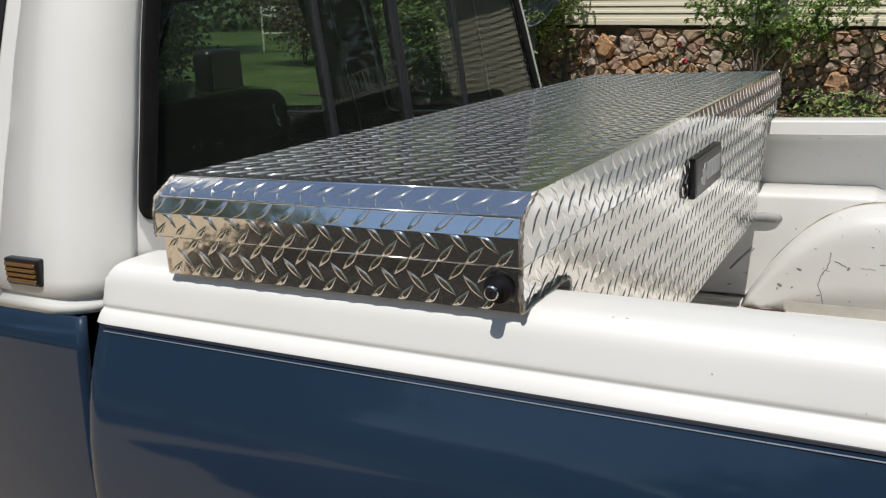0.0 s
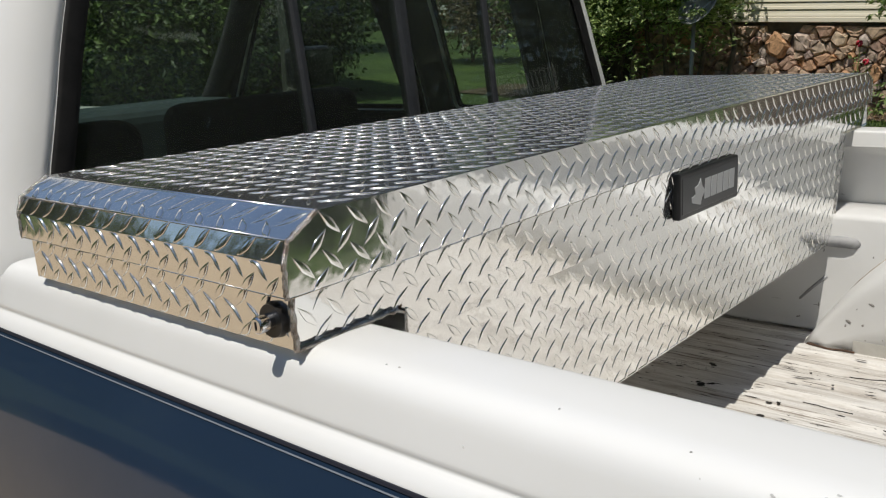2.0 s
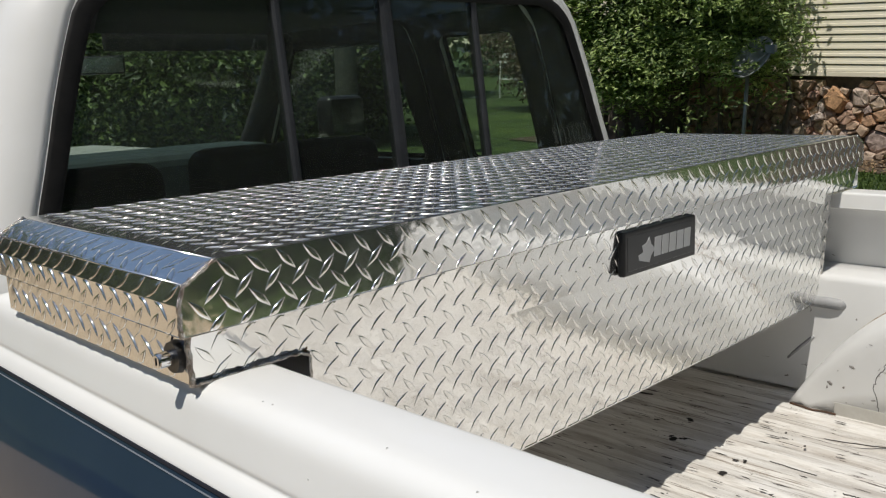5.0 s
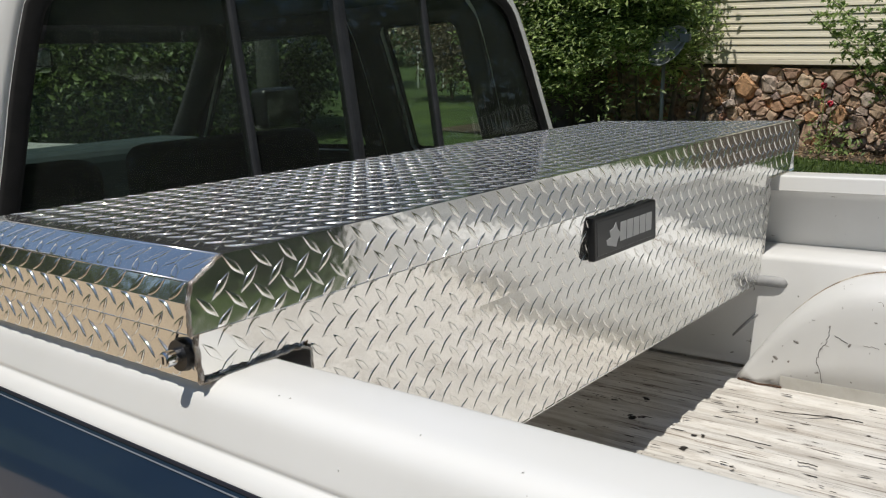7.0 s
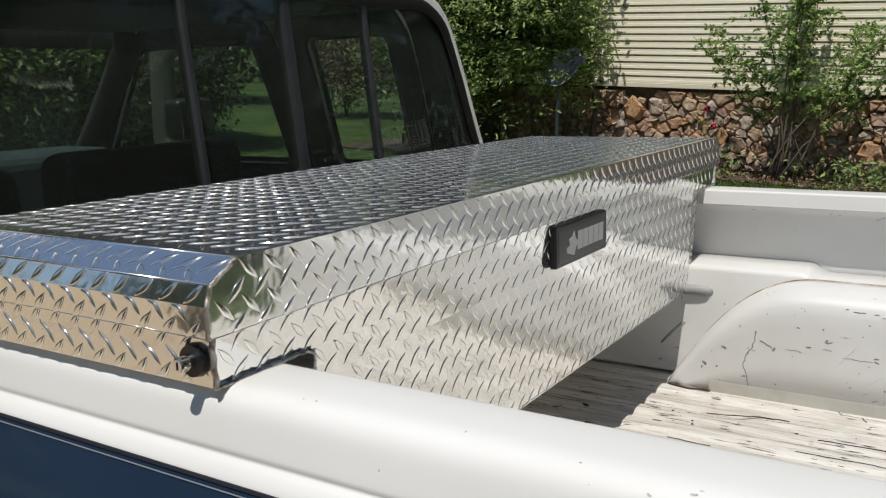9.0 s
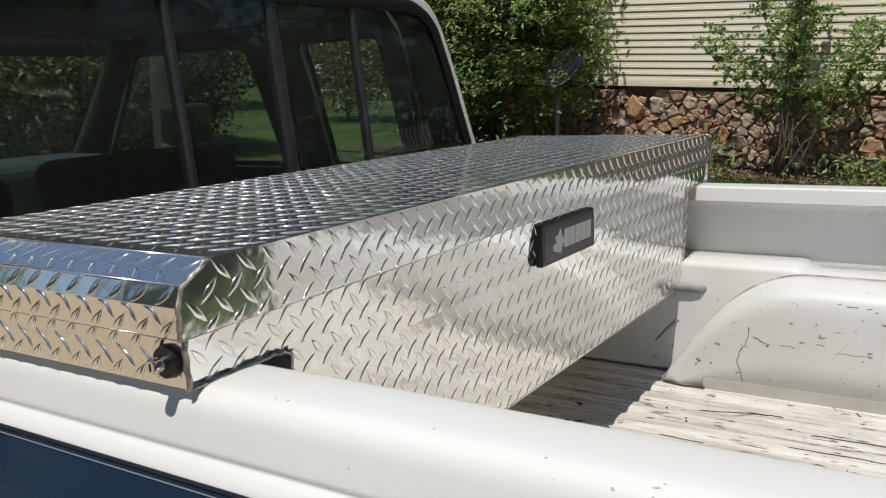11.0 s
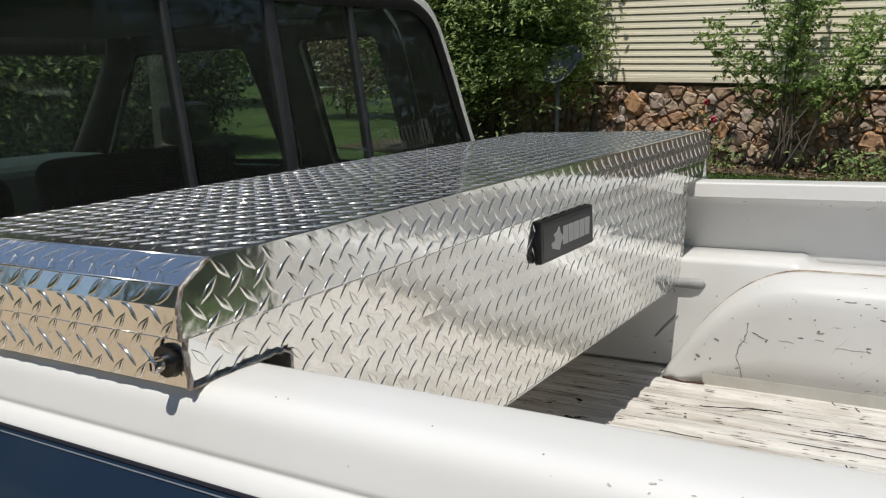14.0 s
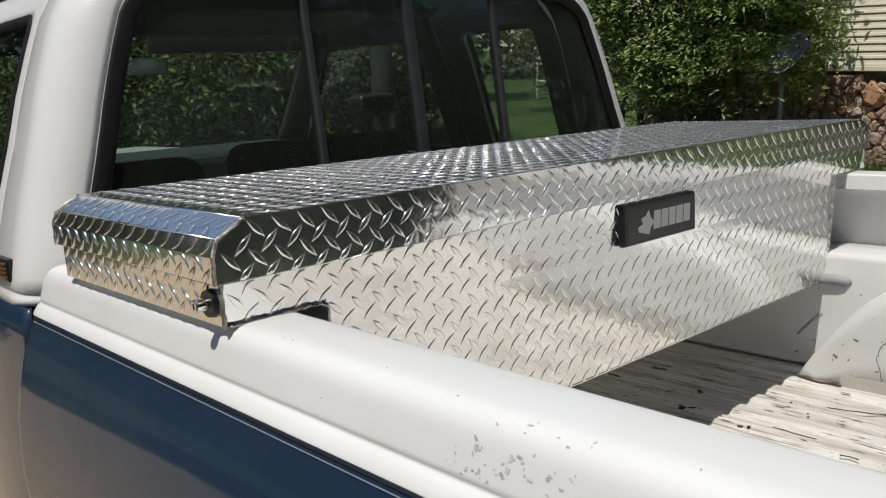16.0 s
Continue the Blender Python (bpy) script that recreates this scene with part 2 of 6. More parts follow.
DARKSTEEL = m_noisy("dark_underbody", [(0.3, (0.02, 0.02, 0.02)), (0.7, (0.04, 0.036, 0.03))], 8, 0.8)


# ---- mesh helpers ----
# the truck stands on a sloping drive: its nose is about three degrees down
TRUCK = pose(0, 0, 0, 0, -3.08, 0)


def thing(name, origin, label, category, frame_m=None, group="", kind=""):
    ob = new(name)
    ob.empty_display_size = 0.1
    base = frame_m if frame_m is not None else Matrix()
    ob.matrix_world = base @ Matrix.Translation(origin)
    ob["o"] = tuple(origin)
    return tagged(ob, label, category, group, kind)


def finish(me, material, smooth):
    for mm in material if isinstance(material, (list, tuple)) else [material]:
        me.materials.append(mm)
    if smooth:
        me.polygons.foreach_set("use_smooth", [True] * len(me.polygons))
    me.update()


def hang(ob, parent):
    ob.parent = parent
    if parent is not None and "o" in parent.keys():
        ob.matrix_local = Matrix.Translation(-Vector(parent["o"]))
    return ob


def part(name, bm, material, parent, label="", smooth=False, kind=""):
    me = bpy.data.meshes.new(name)
    bm.to_mesh(me)
    bm.free()
    finish(me, material, smooth)
    ob = hang(new(name, me), parent)
    return tagged(ob, label, kind=kind)


def part_data(name, verts, faces, material, parent, label="", smooth=False, kind=""):
    me = bpy.data.meshes.new(name)
    me.from_pydata([tuple(v) for v in verts], [], [tuple(f) for f in faces])
    finish(me, material, smooth)
    ob = hang(new(name, me), parent)
    return tagged(ob, label, kind=kind)


def add_box(bm, lo, hi, bev=0.0, seg=2, m=None):
    lo, hi = Vector(lo), Vector(hi)
    c, s = (lo + hi) / 2, hi - lo
    mm = Matrix.Translation(c) @ Matrix.Diagonal((*s, 1))
    if m is not None:
        mm = m @ mm
    r = bmesh.ops.create_cube(bm, size=1, matrix=mm)
    if bev > 0:
        es = list({e for v in r["verts"] for e in v.link_edges})
        bmesh.ops.bevel(bm, geom=es, offset=bev, segments=seg, affect="EDGES", profile=0.5)
    return bm


def box_bm(lo, hi, bev=0.0, seg=2, m=None):
    return add_box(bmesh.new(), lo, hi, bev, seg, m)


def add_cyl(bm, a, b, r0, r1=None, n=20, caps=True):
    a, b = Vector(a), Vector(b)
    d = b - a
    q = d.to_track_quat("Z", "Y").to_matrix().to_4x4()
    bmesh.ops.create_cone(bm, cap_ends=caps, segments=n, radius1=r0, radius2=r0 if r1 is None else r1, depth=d.length, matrix=Matrix.Translation((a + b) / 2) @ q)
    return bm


def sweep(profile, x0, x1, steps=1, closed=False, axis="x", wave=None):
    """A profile of (a, b) pairs drawn along an axis: x gives (x, a, b), y gives (a, y, b)."""
    vs, fs = [], []
    n = len(profile)
    for i in range(steps + 1):
        t = x0 + (x1 - x0) * i / steps
        for a, b in profile:
            vs.append((t, a, b) if axis == "x" else (a, t, b))
    m = n if closed else n - 1
    for i in range(steps):
        for j in range(m):
            k = (j + 1) % n
            fs.append((i * n + j, i * n + k, (i + 1) * n + k, (i + 1) * n + j))
    return vs, fs


def solid(ob, thick, offset=-1.0, mat_offset=0):
    md = ob.modifiers.new("thickness", "SOLIDIFY")
    md.thickness, md.offset, md.material_offset = thick, offset, mat_offset
    return ob


def soften(ob, width=0.004, seg=2, angle=35):
    md = ob.modifiers.new("edges", "BEVEL")
    md.width, md.segments, md.limit_method, md.angle_limit = width, seg, "ANGLE", radians(angle)
    return ob


def tube(points, r, n=8, taper=1.0):
    """A bent round bar along points."""
    vs, fs = [], []
    pts = [Vector(p) for p in points]
    for i, p in enumerate(pts):
        d = (pts[min(i + 1, len(pts) - 1)] - pts[max(i - 1, 0)]).normalized()
        u = d.orthogonal().normalized() if i == 0 else (u - d * u.dot(d)).normalized()
        w = d.cross(u)
        rr = r * (1 + (taper - 1) * i / max(1, len(pts) - 1))
        for k in range(n):
            a = 2 * math.pi * k / n
            vs.append(p + (u * math.cos(a) + w * math.sin(a)) * rr)
    for i in range(len(pts) - 1):
        for k in range(n):
            kk = (k + 1) % n
            fs.append((i * n + k, i * n + kk, (i + 1) * n + kk, (i + 1) * n + k))
    fs.append(tuple(range(n))[::-1])
    fs.append(tuple((len(pts) - 1) * n + k for k in range(n)))
    return vs, fs


def blot(vs, fs, c, u, v, n, r, rng, long=1.0, rise=0.0014):
    """A small ragged patch on a surface through c."""
    k, b, ph = 11, len(vs), rng.uniform(0, 6.3)
    c, u, v, n = Vector(c), Vector(u), Vector(v), Vector(n)
    vs.append(tuple(c + n * rise))
    for i in range(k):
        a = 2 * math.pi * i / k
        q = r * (0.72 + 0.30 * math.sin(2 * a + ph) + rng.uniform(-0.2, 0.2))
        vs.append(tuple(c + u * (q * long * math.cos(a)) + v * (q * math.sin(a)) + n * 0.0004))
    fs += [(b, b + 1 + i, b + 1 + (i + 1) % k) for i in range(k)]


# ---- the tool box ----
PITCH = 0.0365


def lug_template(flat=False):
    st = [-1, -0.88, -0.62, -0.32, 0, 0.32, 0.62, 0.88, 1]
    cross = ((-1, 0), (-0.91, 0.66), (-0.76, 0.90), (-0.40, 0.985), (0.40, 0.985), (0.76, 0.90), (0.91, 0.66), (1, 0))
    if flat:
        st = (-1.0, -0.975, -0.94, -0.88, -0.7, -0.4, 0.0, 0.4, 0.7, 0.88, 0.94, 0.975, 1.0)
        cross = ((-1, 0), (-0.96, 0.62), (-0.87, 0.93), (-0.74, 1.0), (-0.25, 1.0), (0.25, 1.0), (0.74, 1.0), (0.87, 0.93), (0.96, 0.62), (1, 0))
    k = len(cross)
    vs, fs = [], []
    for s in st:
        w = 0.0047 * max(0.0, 1 - abs(s) ** 1.35)
        h = 0.00120 * max(0.0, 1 - abs(s) ** (14 if flat else 4))
        for c, f in cross:
            vs.append((s * 0.0182, c * w, h * f - (0.0002 if f == 0 else 0)))
    for i in range(len(st) - 1):
        for j in range(k - 1):
            fs.append((i * k + j, (i + 1) * k + j, (i + 1) * k + j + 1, i * k + j + 1))
    return np.array(vs), np.array(fs)


LV, LF = lug_template()
LID_LUG = lug_template(True)    # flatter diamonds on top of the lid


def lugs(origin, u, v, du, dv, phase=(0.0, 0.0), keep=None, high=1.0, wide=1.0, shape=(LV, LF)):
    """Raised diamonds over the rectangle du x dv; u and v are unit vectors, their cross product is the outward normal."""
    pts, quads = shape
    o, u, v = np.array(origin, float), np.array(u, float), np.array(v, float)
    n = np.cross(u, v)
    vs, fs, base = [], [], 0
    rng = np.random.default_rng(int(abs(o.sum()) * 1000) + 7)
    ni, nj = int(du / PITCH * 2) + 3, int(dv / PITCH * 2) + 3
    for i in range(-1, ni):
        for j in range(-1, nj):
            if (i + j) % 2:
                continue
            a = (i + phase[0]) * PITCH / 2
            b = (j + phase[1]) * PITCH / 2
            if not (0.006 < a < du - 0.006 and 0.006 < b < dv - 0.006):
                continue
            if keep and not keep(a, b):
                continue
            ang = math.pi / 4 * (1 if i % 2 == 0 else -1) + rng.normal(0, 0.03)
            c, s = math.cos(ang), math.sin(ang)
            lx = pts[:, 0] * c - pts[:, 1] * wide * s
            ly = pts[:, 0] * s + pts[:, 1] * wide * c
            aa, bb = np.clip(a + lx, 0.001, du - 0.001), np.clip(b + ly, 0.001, dv - 0.001)
            vs.append(o + np.outer(aa, u) + np.outer(bb, v) + np.outer(pts[:, 2] * high, n))
            fs.append(quads + base)
            base += len(pts)
    if not vs:
        return np.zeros((0, 3)), np.zeros((0, 4), int)
    return np.concatenate(vs), np.concatenate(fs)


def plate(name, polys, lug_sets, material, parent, label="", raised=None):
    """A sheet of tread plate: flat facets given as corner lists, with the raised diamonds on them."""
    vs, fs, smooth = [], [], []
    for p in polys:
        fs.append(tuple(range(len(vs), len(vs) + len(p))))
        vs += [tuple(q) for q in p]
        smooth.append(False)
    for lv, lf in lug_sets:
        b = len(vs)
        vs += [tuple(q) for q in lv]
        fs += [tuple(int(k) + b for k in f) for f in lf]
        smooth += [True] * len(lf)
    ob = part_data(name, vs, fs, [material, raised or LUG], parent, label)
    ob.data.polygons.foreach_set("use_smooth", smooth)
    ob.data.polygons.foreach_set("material_index", [int(k) for k in smooth])
    return ob


BX0, BX1 = -0.006, 0.525      # body, front and rear faces
BL = 1.812                    # length across the truck
LX0, LX1 = -0.010, 0.532      # lid
LY0, LY1 = -0.010, BL + 0.008
LZ0, LZC, LZ1 = 1.354, 1.408, 1.4295
LYT = 0.0360                  # where the end facet meets the top
LYC, LZM = -0.0020, 1.387     # the end leans back above this height
RAIL = 1.300


def tool_box():
    root = thing("tool_box", (0.25, BL / 2, 1.035), "bright aluminium diamond-plate crossover tool box lying across the truck bed rails", "tool box", TRUCK)
    # lid
    top = [(LX0, LYT, LZ1), (LX1, LYT, LZ1), (LX1, BL - LYT, LZ1), (LX0, BL - LYT, LZ1)]
    plate("lid_top", [top], [lugs((LX0, LYT, LZ1), (1, 0, 0), (0, 1, 0), LX1 - LX0, BL - 2 * LYT, (0.5, 0.3), None, 0.78, 0.54, LID_LUG)], LIDTOP, root, "", LIDLUG)
    sl = Vector((0, LYC - LYT, LZC - LZ1))
    ln = sl.length
    sl = sl.normalized()
    plate("lid_end", [
        [(LX0, LYC, LZC), (LX1, LYC, LZC), (LX1, LYT, LZ1), (LX0, LYT, LZ1)],
        [(LX0, LY0, LZM), (LX1, LY0, LZM), (LX1, LYC, LZC), (LX0, LYC, LZC)],
        [(LX0, LY0, LZ0), (LX1, LY0, LZ0), (LX1, LY0, LZM), (LX0, LY0, LZM)],
        [(LX0, LY0 + 0.0095, LZ0), (LX1, LY0 + 0.0095, LZ0), (LX1, LY0, LZ0), (LX0, LY0, LZ0)]],
        [lugs((LX0, LYC, LZC), (1, 0, 0), -sl, LX1 - LX0, ln, (0.5, 1.45)),
         lugs((LX0, LY0, LZ0), (1, 0, 0), (0, 0, 1), LX1 - LX0, LZM - LZ0, (0.5, 0.45), None, 1.4),
         lugs((LX0, LY0, LZM), (1, 0, 0), tuple(Vector((0, LYC - LY0, LZC - LZM)).normalized()), LX1 - LX0, math.hypot(LYC - LY0, LZC - LZM), (0.5, 0.62), None, 1.3)], ALU, root)
    plate("lid_end", [
        [(LX0, BL - LYT, LZ1), (LX1, BL - LYT, LZ1), (LX1, LY1, LZC), (LX0, LY1, LZC)],
        [(LX0, LY1, LZC), (LX1, LY1, LZC), (LX1, LY1, LZ0), (LX0, LY1, LZ0)]],
        [lugs((LX1, LY1, LZ0), (-1, 0, 0), (0, 0, 1), LX1 - LX0, LZC - LZ0, (0.5, 0.6))], ALU, root)
    # rear and front skirts of the lid, five-sided
    for x, s, nm in ((LX1, 1, "lid_rear"), (LX0, -1, "lid_front")):
        poly = [(x, LY0, LZ0), (x, LY1, LZ0), (x, LY1, LZC), (x, BL - LYT, LZ1), (x, LYT, LZ1), (x, LYC, LZC), (x, LY0, LZM)]
        hem = [(x, LY0, LZ0), (x - s * 0.0065, LY0, LZ0), (x - s * 0.0065, LY1, LZ0), (x, LY1, LZ0)]
        h = LZ1 - LZ0
        ok = lambda a, b: b < (LZC - LZ0) + (LZ1 - LZC) * min(1, min(a, LY1 - LY0 - a) / (LYT - LY0)) - 0.008
        lg = lugs((x, LY0, LZ0), (0, 1, 0), (0, 0, 1), LY1 - LY0, h, (0.25, 0.36), ok) if s > 0 else lugs((x, LY1, LZ0), (0, -1, 0), (0, 0, 1), LY1 - LY0, h, (0.25, 0.36), ok)
        plate(nm, [poly if s > 0 else poly[::-1], hem if s > 0 else hem[::-1]], [lg], ALU, root)
    # rounded folds along the lid edges
    for nm, pts, r in (
            ("lid_fold", [(LX1 - 0.001, LYT, LZ1 - 0.001), (LX1 - 0.001, BL - LYT, LZ1 - 0.001)], 0.0009),
            ("lid_fold", [(LX0, LYT, LZ1 - 0.0012), (LX1, LYT, LZ1 - 0.0012)], 0.0018),
            ("lid_fold", [(LX0, LYC + 0.001, LZC - 0.0006), (LX1, LYC + 0.001, LZC - 0.0006)], 0.0018),
            ("lid_hem", [(LX0, LY0 + 0.0006, LZ0 + 0.0006), (LX1, LY0 + 0.0006, LZ0 + 0.0006)], 0.0010),
            ("lid_hem", [(LX1 - 0.0006, LY0, LZ0 + 0.0004), (LX1 - 0.0006, LY1, LZ0 + 0.0004)], 0.0010)):
        v, f = tube(pts, r, 10)
        part_data(nm, v, f, LUG, root, smooth=True)
    # welded corner seams of the lid
    def seam(pts, r):
        rng = random.Random(int(abs(pts[0][1]) * 1000) + 3)
        dense = []
        for a, b in zip(pts[:-1], pts[1:]):
            a, b = Vector(a), Vector(b)
            k = max(2, int((b - a).length / 0.004))
            dense += [a.lerp(b, i / k) + Vector((rng.gauss(0, 1), rng.gauss(0, 1), rng.gauss(0, 1))) * 0.0006 for i in range(k)]
        dense.append(Vector(pts[-1]))
        v, f = tube(dense, r, 7)
        part_data("weld_seam", v, f, WELD, root, "rough bright weld bead", smooth=True)
    for y0, yc in ((LY0, LYT), (LY1, BL - LYT)):
        ym, zm = (LYC, LZM) if y0 == LY0 else (y0, LZC)
        seam([(LX1 - 0.001, y0, LZ0), (LX1 - 0.001, y0, zm), (LX1 - 0.001, ym, LZC + 0.0001), (LX1 - 0.001, yc, LZ1)], 0.0027)
        seam([(LX0 + 0.001, y0, LZ0), (LX0 + 0.001, y0, zm), (LX0 + 0.001, ym, LZC + 0.0001), (LX0 + 0.001, yc, LZ1)], 0.0024)
    # body: rear face with the end wings over the rails, the tub hangs between them
    Y0, Y1, TY = 0.0, BL, 0.150
    YT = BL - 0.161
    BEND, LOW, LOWX, BENDX = 1.262, 1.036, 0.5055, 0.5162
    zt = 1.365
    WX = BX1 - (BX1 - BENDX) * (zt - RAIL) / (zt - BEND)
    rear = [
        [(WX, Y0, RAIL), (WX, TY, RAIL), (BX1, TY, zt), (BX1, Y0, zt)],
        [(BENDX, TY, BEND), (BENDX, YT, BEND), (BX1, YT, zt), (BX1, TY, zt)],
        [(LOWX, TY, LOW), (LOWX, YT, LOW), (BENDX, YT, BEND), (BENDX, TY, BEND)],
        [(WX, YT, RAIL), (WX, Y1, RAIL), (BX1, Y1, zt), (BX1, YT, zt)]]
    dn = Vector((LOWX - BENDX, 0, LOW - BEND))
    dl = dn.length
    dn = dn.normalized()
    up = Vector((BX1 - BENDX, 0, zt - BEND)).normalized()
    lg1 = lugs((WX, Y0, RAIL), (0, 1, 0), tuple(up), Y1, zt - RAIL - 0.012, (0.1, 0.5), None, 0.88)
    lg1b = lugs((BENDX, TY, BEND), (0, 1, 0), tuple(up), YT - TY, RAIL - BEND, (1.88, 0.42), None, 0.88)
    lg2 = lugs((LOWX, TY, LOW), (0, 1, 0), tuple(-dn), YT - TY, dl, (1.88, 0.5), None, 0.88)
    plate("body_rear", rear, [lg1, lg1b, lg2], ALU, root)
    ends = [
        [(BX0, Y0, RAIL), (BX1, Y0, RAIL), (BX1, Y0, zt), (BX0, Y0, zt)],
        [(BX0, Y0, RAIL), (BX0, TY, RAIL), (BX1, TY, RAIL), (BX1, Y0, RAIL)],
        [(0.0, TY, LOW), (LOWX, TY, LOW), (BX1, TY, BEND), (BX1, TY, RAIL), (BX0, TY, RAIL)]]
    plate("body_end", ends, [lugs((BX0, Y0, RAIL), (1, 0, 0), (0, 0, 1), BX1 - BX0, 0.062, (0.9, 0.35), None, 1.4)], ALU, root)
    ends2 = [
        [(BX1, Y1, RAIL), (BX0, Y1, RAIL), (BX0, Y1, zt), (BX1, Y1, zt)],
        [(BX1, Y1, RAIL), (BX1, YT, RAIL), (BX0, YT, RAIL), (BX0, Y1, RAIL)],
        [(LOWX, YT, LOW), (0.0, YT, LOW), (BX0, YT, RAIL), (BX1, YT, RAIL), (BX1, YT, BEND)]]
    plate("body_end", ends2, [lugs((BX1, Y1, RAIL), (-1, 0, 0), (0, 0, 1), BX1 - BX0, 0.062, (0.9, 0.35))], ALU, root)
    plate("body_front", [
        [(BX0, Y1, RAIL), (BX0, Y0, RAIL), (BX0, Y0, zt), (BX0, Y1, zt)],
        [(0.0, YT, LOW), (0.0, TY, LOW), (BX0, TY, RAIL), (BX0, YT, RAIL)],
        [(0.0, TY, LOW), (0.0, YT, LOW), (LOWX, YT, LOW), (LOWX, TY, LOW)]], [], ALU, root)
    seam([(BX1, Y0, RAIL), (BX1, Y0, zt - 0.004)], 0.0034)
    seam([(BX1, Y0, RAIL), (BX1, TY - 0.012, RAIL + 0.0005), (BX1, TY, RAIL - 0.006), (BX1, TY, RAIL - 0.05)], 0.0020)
    v, f = tube([(BENDX - 0.0026, TY, BEND), (BENDX - 0.0026, YT, BEND)], 0.0026, 14)
    part_data("body_fold", v, f, ALU, root, smooth=True)
    v, f = tube([(LOWX - 0.002, TY, LOW + 0.002), (LOWX - 0.002, YT, LOW + 0.002)], 0.003, 10)
    part_data("body_fold", v, f, ALU, root, smooth=True)
    # burnt brown stain round the welded notch
    rng = random.Random(31)
    bv, bf = [], []
    for k in range(9):
        by, bz = TY + rng.gauss(-0.004, 0.004), RAIL + abs(rng.gauss(0.001, 0.0045))
        blot(bv, bf, (WX + (bz - RAIL) * 0.04 + 0.0002, by, bz), (0, 1, 0), (0, 0, 1), (1, 0, 0), rng.uniform(0.0012, 0.0032), rng)
    part_data("burn_mark", bv, bf, BURN, root, "brown burnt stain beside the weld")
    # push-button lock near the rear corner of the end
    bm = bmesh.new()
    add_cyl(bm, (0.4995, 0.001, 1.3275), (0.4995, -0.0075, 1.3275), 0.0185, 0.0165, 32)
    lock = part("lock", bm, BLACK, root, "black collar of the push-button lock", smooth=False)
    bm = bmesh.new()
    add_cyl(bm, (0.4995, -0.006, 1.3275), (0.4995, -0.0232, 1.3275), 0.0085, 0.0085, 28)
    add_cyl(bm, (0.4995, -0.0232, 1.3275), (0.4995, -0.0247, 1.3275), 0.0085, 0.0070, 28)
    soften(part("button", bm, CHROME, lock, "chrome push button with a key slot"), 0.0006)
    part("key_slot", box_bm((0.4987, -0.0254, 1.3235), (0.5003, -0.0242, 1.3315)), BLACK, lock)
    # name plate
    PY0, PY1, PZ0, PZ1, PX = 0.782, 1.014, 1.2665, 1.3425, 0.5185
    plate_ob = part("name_plate", box_bm((PX, PY0, PZ0), (PX + 0.0145, PY1, PZ1), 0.0040, 3), BLACK, root, "glossy black plastic name plate")
    part("inset", box_bm((PX + 0.0125, PY0 + 0.009, PZ0 + 0.008), (PX + 0.0151, PY1 - 0.009, PZ1 - 0.008), 0.0010, 1), BADGE_DARK, plate_ob, "dark grey inset panel")
    PX -= 0.0014
    # the lettering and emblem as plain bars in their colour
    ly = PY0 + 0.089
    for i in range(5):
        b = bmesh.new()
        wd = 0.0205
        y = ly + i * 0.0246
        vs = [(y, 1.2885), (y + wd, 1.2885), (y + wd + 0.003, 1.3220), (y + 0.003, 1.3220)]
        bot = [b.verts.new((PX + 0.0164, a, z)) for a, z in vs]
        topv = [b.verts.new((PX + 0.0176, a, z)) for a, z in vs]
        b.faces.new(topv)
        for k in range(4):
            b.faces.new((bot[k], bot[(k + 1) % 4], topv[(k + 1) % 4], topv[k]))
        part("bar", b, BADGE_GREY, plate_ob, "light grey bar standing for lettering")
    b = bmesh.new()
    prof = [(0.043, 1.2890), (0.060, 1.2845), (0.074, 1.2810), (0.080, 1.2930), (0.092, 1.3020), (0.080, 1.3120), (0.074, 1.3250), (0.066, 1.3160), (0.052, 1.3130), (0.056, 1.3010), (0.041, 1.2980)]
    bot = [b.verts.new((PX + 0.0164, PY0 + a, z)) for a, z in prof]
    topv = [b.verts.new((PX + 0.0174, PY0 + a, z)) for a, z in prof]
    b.faces.new(topv)
    for k in range(len(prof)):
        kk = (k + 1) % len(prof)
        b.faces.new((bot[k], bot[kk], topv[kk], topv[k]))
    part("emblem", b, BADGE_GREY, plate_ob, "light grey plain emblem")
    return root


tool_box()


# ---- the truck ----
CY = BL / 2                   # middle of the truck
truck = thing("pickup_truck", (0.3, CY, 0.0), "white and navy two-tone pickup truck parked with an open cargo bed", "truck", TRUCK)
BEDX0, BEDX1 = -0.143, 2.05


def bed_x(v):
    # crowd the cross sections towards the front end
    L = BEDX1 - BEDX0
    return [(BEDX0 + L * ((x - BEDX0) / L) ** 2, y, z) for x, y, z in v]


# section of the bed rail: top, sloping outer face, crease, flared lower lip
CAP = [(0.1010, 1.262), (0.1009, 1.2625), (0.1006, 1.2935), (0.0998, 1.2968), (0.0975, 1.2985), (0.0930, 1.2992), (0.068, 1.3000), (0.040, 1.2999), (0.0260, 1.2991), (0.0170, 1.2968), (0.0095, 1.2922), (0.0042, 1.2860), (0.0005, 1.2790),
       (-0.0022, 1.2715), (-0.0055, 1.2615), (-0.0085, 1.2525), (-0.0106, 1.2460), (-0.0113, 1.2430), (-0.0106, 1.2405), (-0.0102, 1.2385), (-0.0116, 1.2366), (-0.0150, 1.2345), (-0.0190, 1.2305), (-0.0228, 1.2256), (-0.0253, 1.2215), (-0.0262, 1.2194), (-0.0263, 1.2190)]


